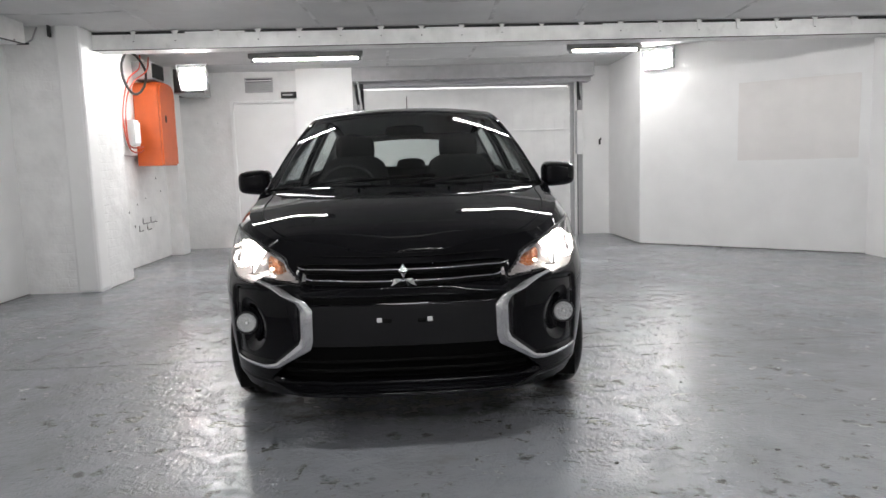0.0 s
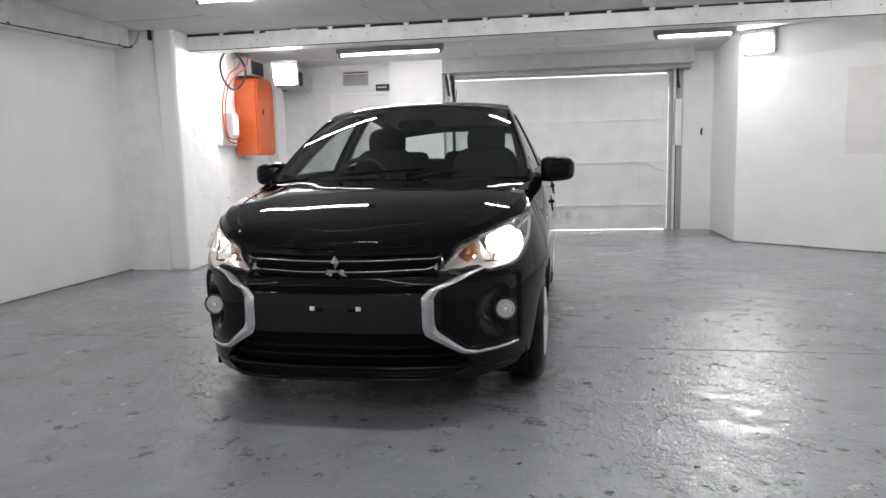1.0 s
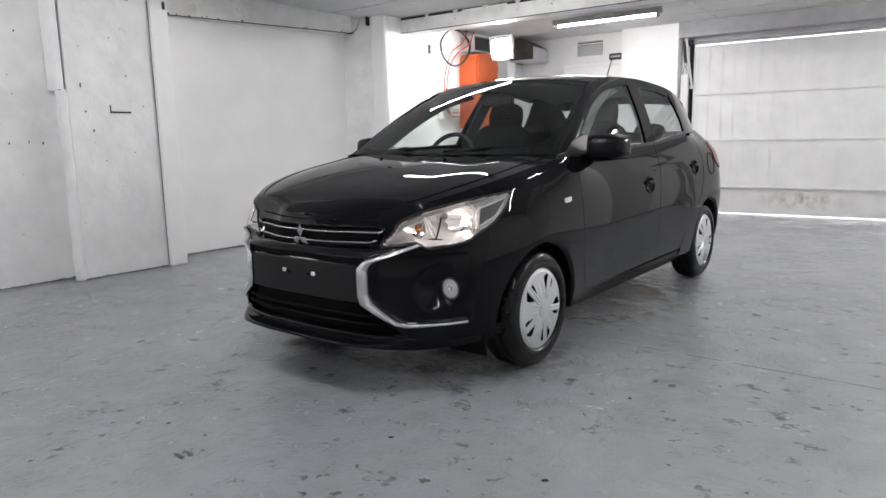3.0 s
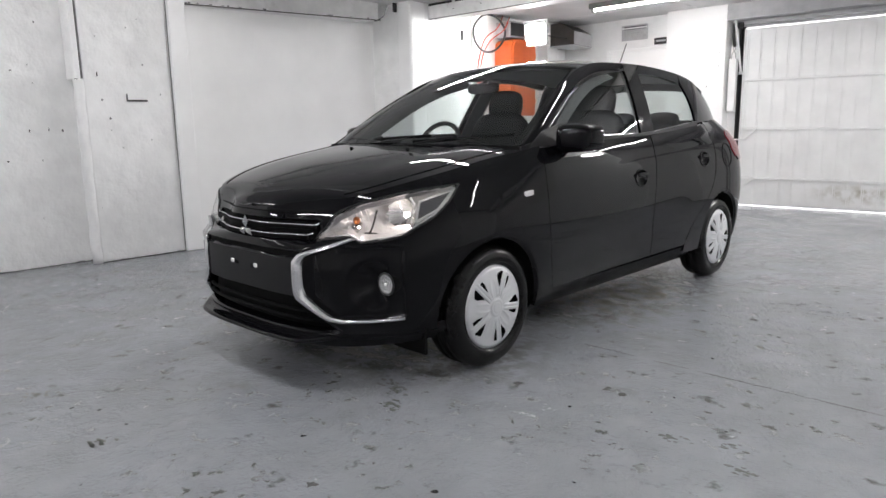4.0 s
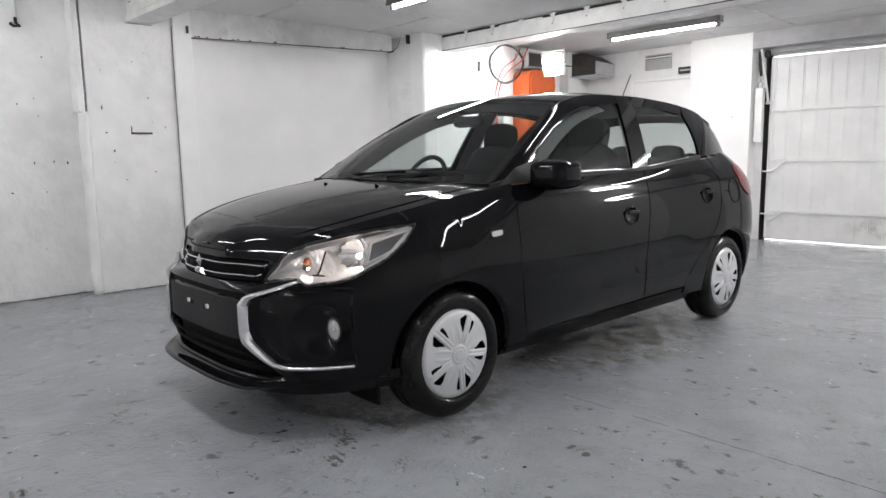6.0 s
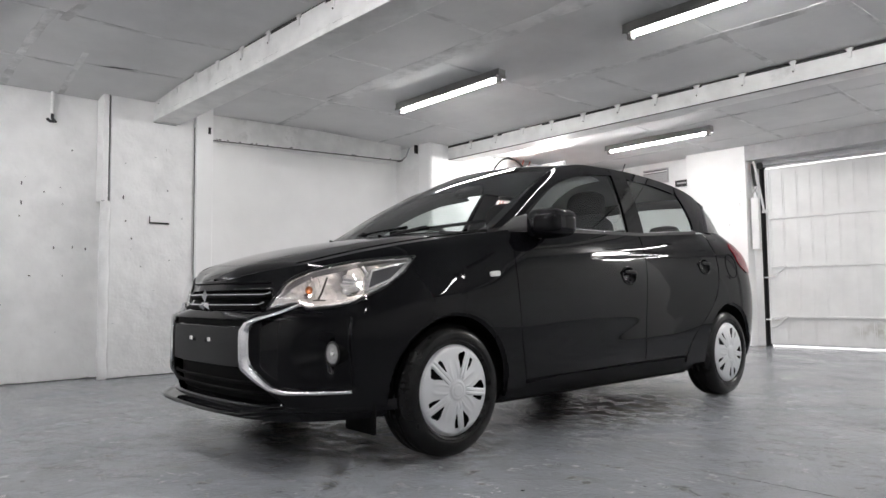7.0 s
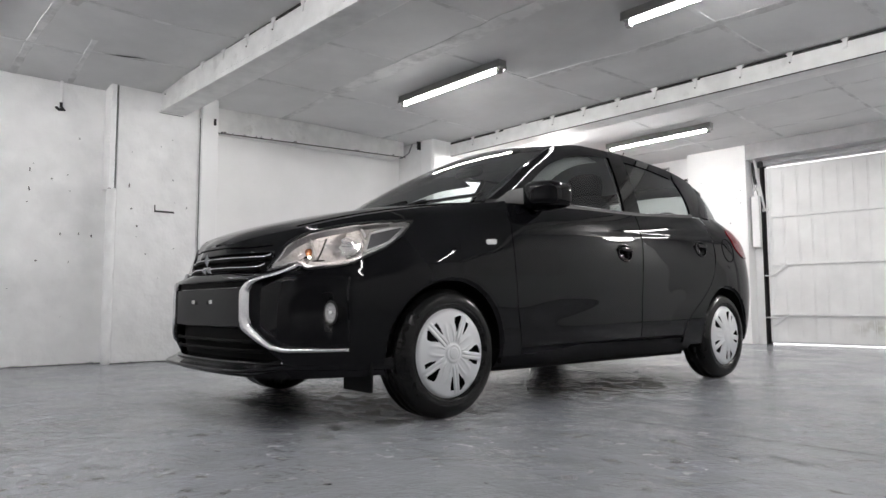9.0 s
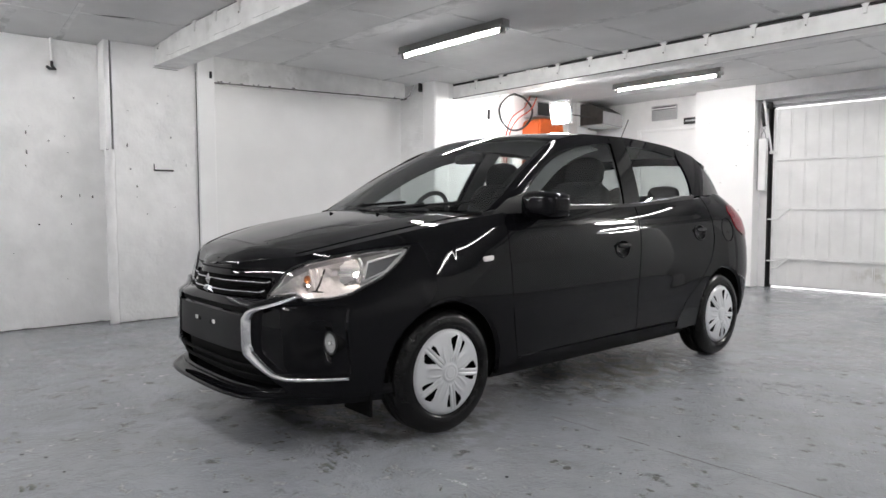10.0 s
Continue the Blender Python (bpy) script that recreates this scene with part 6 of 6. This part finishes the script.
# front lip
def lip_fn(u, v):
    th = radians(-78 + 156 * u)
    x, y, z = front_point(abs(th), 0.235)
    k = 1 - smoothstep(0.40, 0.56, abs(x))
    out = 0.052 * k
    s = -1 if th < 0 else 1
    # v runs round the lip's section
    sec = ((0.25, 0.030), (-0.3, 0.012), (-1.0, 0.006), (-1.02, -0.004), (-0.4, -0.012), (0.4, -0.016))
    w = v * 5
    i = min(4, int(w))
    f = w - i
    oy = sec[i][0] + (sec[i + 1][0] - sec[i][0]) * f
    oz = sec[i][1] + (sec[i + 1][1] - sec[i][1]) * f
    return s * x, y + oy * (out + 0.008), 0.222 + oz + 0.02 * (1 - k)


bm = bmesh.new()
sheet(bm, lip_fn, 60, 15)
part("front_lip", bm, PAINT, CAR, "black lower lip of the bumper", smooth=True)

# underbody and inner blocks
part("underbody", boxes((-0.54, 0.54, -0.25, 2.9, 0.185, 0.25), (-0.70, 0.70, 0.36, 2.08, 0.17, 0.235), bevel=0.01), MATT, CAR)
part("engine_bay", boxes((-0.37, 0.37, -0.58, 0.30, 0.255, 0.70), (-0.52, 0.52, -0.33, 0.30, 0.255, 0.70), (-0.52, 0.52, -0.58, -0.33, 0.255, 0.60)), MATT, CAR)
part("boot_floor", boxes((-0.50, 0.50, 2.2, 2.85, 0.22, 0.80)), MATT, CAR)
part("bulkhead", boxes((-0.70, 0.70, 0.30, 0.36, 0.22, 0.93)), MATT, CAR)

# cabin
part("dashboard", (lambda b: (sheet(b, lambda u, v: ((2 * u - 1) * 0.69, 0.34 + 0.42 * v + 0.09 * (2 * u - 1) ** 2, 0.955 + 0.03 * math.sin(math.pi * v) - 0.30 * max(0, v - 0.75) / 0.25 - 0.02), 20, 14), b)[1])(bmesh.new()), DASH, CAR, smooth=True)
bm = bmesh.new()
bmesh.ops.create_uvsphere(bm, u_segments=20, v_segments=10, radius=1, matrix=Matrix.LocRotScale((-0.36, 0.70, 0.95), None, (0.17, 0.12, 0.07)))
part("instrument_hood", bm, DASH, CAR, smooth=True)
c = Vector((-0.36, 0.84, 0.93))
ax, ay = Vector((1, 0, 0)), Vector((0, 0.42, 0.91)).normalized()
wheel_ob = part("steering_wheel", tube(bmesh.new(), [c + 0.18 * (ax * math.cos(k * math.pi / 18) + ay * math.sin(k * math.pi / 18)) for k in range(37)], 0.015, 8), DASH, CAR, "dark steering wheel", smooth="auto")
part("steering_hub", tube(bmesh.new(), [c - ax * 0.17, c - ax * 0.06, c + ax * 0.06, c + ax * 0.17], 0.03, 8), DASH, wheel_ob, smooth="auto")


for x in (-0.36, 0.36):
    seat = part("front_seat", pillow(bmesh.new(), x, 1.42, 0.86, 0.235, 0.075, 0.31, -18), FABRIC, CAR, "dark fabric front seat", smooth=True)
    part("seat_cushion", pillow(bmesh.new(), x, 1.12, 0.52, 0.24, 0.26, 0.08, 5), FABRIC, seat, smooth=True)
    part("headrest", pillow(bmesh.new(), x, 1.535, 1.205, 0.135, 0.055, 0.105, -10, 3), FABRIC, seat, smooth=True)
bench = part("rear_seat", pillow(bmesh.new(), 0, 2.34, 0.80, 0.62, 0.07, 0.27, -20, 6), FABRIC, CAR, "dark rear bench seat", smooth=True)
part("seat_cushion", pillow(bmesh.new(), 0, 2.02, 0.50, 0.62, 0.26, 0.08, 5, 6), FABRIC, bench, smooth=True)
for x in (-0.36, 0.02, 0.36):
    part("headrest", pillow(bmesh.new(), x, 2.45, 1.08, 0.12, 0.045, 0.065, -10, 3), FABRIC, bench, smooth=True)
for s in (1, -1):
    part("door_trim", boxes((s * 0.70 - 0.02, s * 0.70 + 0.02, 0.42, 2.3, 0.25, 0.965)), DASH, CAR)
part("rear_mirror", pillow(bmesh.new(), 0.0, 0.875, 1.292, 0.115, 0.018, 0.032, 0, 4), MATT, CAR, "inside mirror", smooth=True)
part("rear_shelf", boxes((-0.6, 0.6, 2.48, 2.85, 0.94, 0.955)), DASH, CAR)


# wheels
def wheel(y, s):
    x0 = 0.800
    W = Matrix.Translation((s * x0, y, 0.279)) @ pose(0, 0, 0, 0, 0, 0 if s > 0 else 180)
    # axis along +x outwards; lathe of (radius, x)
    def lathe(prof, n=64):
        bm = bmesh.new()
        rings = [[bm.verts.new((h, r * math.cos(2 * math.pi * k / n), r * math.sin(2 * math.pi * k / n))) for k in range(n)] for r, h in prof]
        for r0, r1 in zip(rings, rings[1:]):
            for k in range(n):
                bm.faces.new((r0[k], r0[(k + 1) % n], r1[(k + 1) % n], r1[k]))
        return bm
    t = part("wheel", lathe([(0.185, -0.015), (0.196, 0.004), (0.215, 0.010), (0.240, 0.008), (0.262, -0.004), (0.273, -0.018), (0.2785, -0.034), (0.279, -0.060), (0.275, -0.062), (0.275, -0.068), (0.279, -0.070), (0.279, -0.105), (0.275, -0.107), (0.275, -0.113), (0.279, -0.115), (0.2785, -0.140), (0.268, -0.160), (0.24, -0.172), (0.19, -0.165)]), RUBBER, CAR, "black tyre with a silver wheel cover", smooth="auto", at=W)
    part("tyre_bead", lathe([(0.200, 0.006), (0.2035, 0.0095), (0.207, 0.008)]), RUBBER, t, smooth="auto")
    part("rim", lathe([(0.188, -0.02), (0.186, -0.05), (0.15, -0.06), (0.02, -0.05), (0.001, -0.05)]), MATT, t, smooth="auto")
    # wheel cover: a dished disc with five pairs of slots
    bm = bmesh.new()
    NR, NA = 40, 360

    def cover(r, a):
        k = ((math.degrees(a) - 64 + 36) % 72) - 36
        dish = 0.004 + 0.014 * math.cos(min(1, r / 0.19) * math.pi / 2) - 0.010 * max(0, (r - 0.172) / 0.018) ** 2
        w = abs(k) * math.pi / 180 * r
        ridge = (0.0055 * (1 - smoothstep(0.013, 0.016, w)) - 0.004 * (1 - smoothstep(0.001, 0.004, w))) * smoothstep(0.045, 0.07, r) * (1 - smoothstep(0.165, 0.178, r))
        hub = 0.006 * (1 - smoothstep(0.024, 0.028, r))
        ring = 0.006 * math.exp(-((r - 0.034) / 0.005) ** 2)
        arm = 0.0028 * math.exp(-(((abs(k) - 20 - 130 * max(0, r - 0.06)) / 4.0) ** 2)) * smoothstep(0.04, 0.06, r) * (1 - smoothstep(0.11, 0.14, r))
        return dish + ridge + hub + ring + arm

    def slot(r, a):
        k = ((math.degrees(a) - 64 + 36) % 72) - 36
        w = k * math.pi / 180 * r
        if k > 0:
            return 0.094 < r < 0.164 - 0.5 * max(0, w - 0.03) and 0.0165 < w < 0.022 + 0.030 * smoothstep(0.090, 0.150, r)
        return 0.098 < r < 0.158 and 0.0165 < -w < 0.022 + 0.013 * smoothstep(0.095, 0.145, r)
    vs = [[bm.verts.new((cover(0.190 * j / NR, 2 * math.pi * k / NA), 0.190 * j / NR * math.cos(2 * math.pi * k / NA), 0.190 * j / NR * math.sin(2 * math.pi * k / NA))) for k in range(NA)] for j in range(1, NR + 1)]
    cv = bm.verts.new((cover(0, 0), 0, 0))
    for k in range(NA):
        bm.faces.new((cv, vs[0][k], vs[0][(k + 1) % NA]))
    for j in range(NR - 1):
        for k in range(NA):
            if slot(0.190 * (j + 1.5) / NR, 2 * math.pi * (k + 0.5) / NA):
                continue
            bm.faces.new((vs[j][k], vs[j + 1][k], vs[j + 1][(k + 1) % NA], vs[j][(k + 1) % NA]))
    part("wheel_cover", bm, SILVER, t, "silver five-arm wheel cover with slots", smooth="auto")
    return t


for y in (0.0, 2.45):
    for s in (1, -1):
        wheel(y, s)
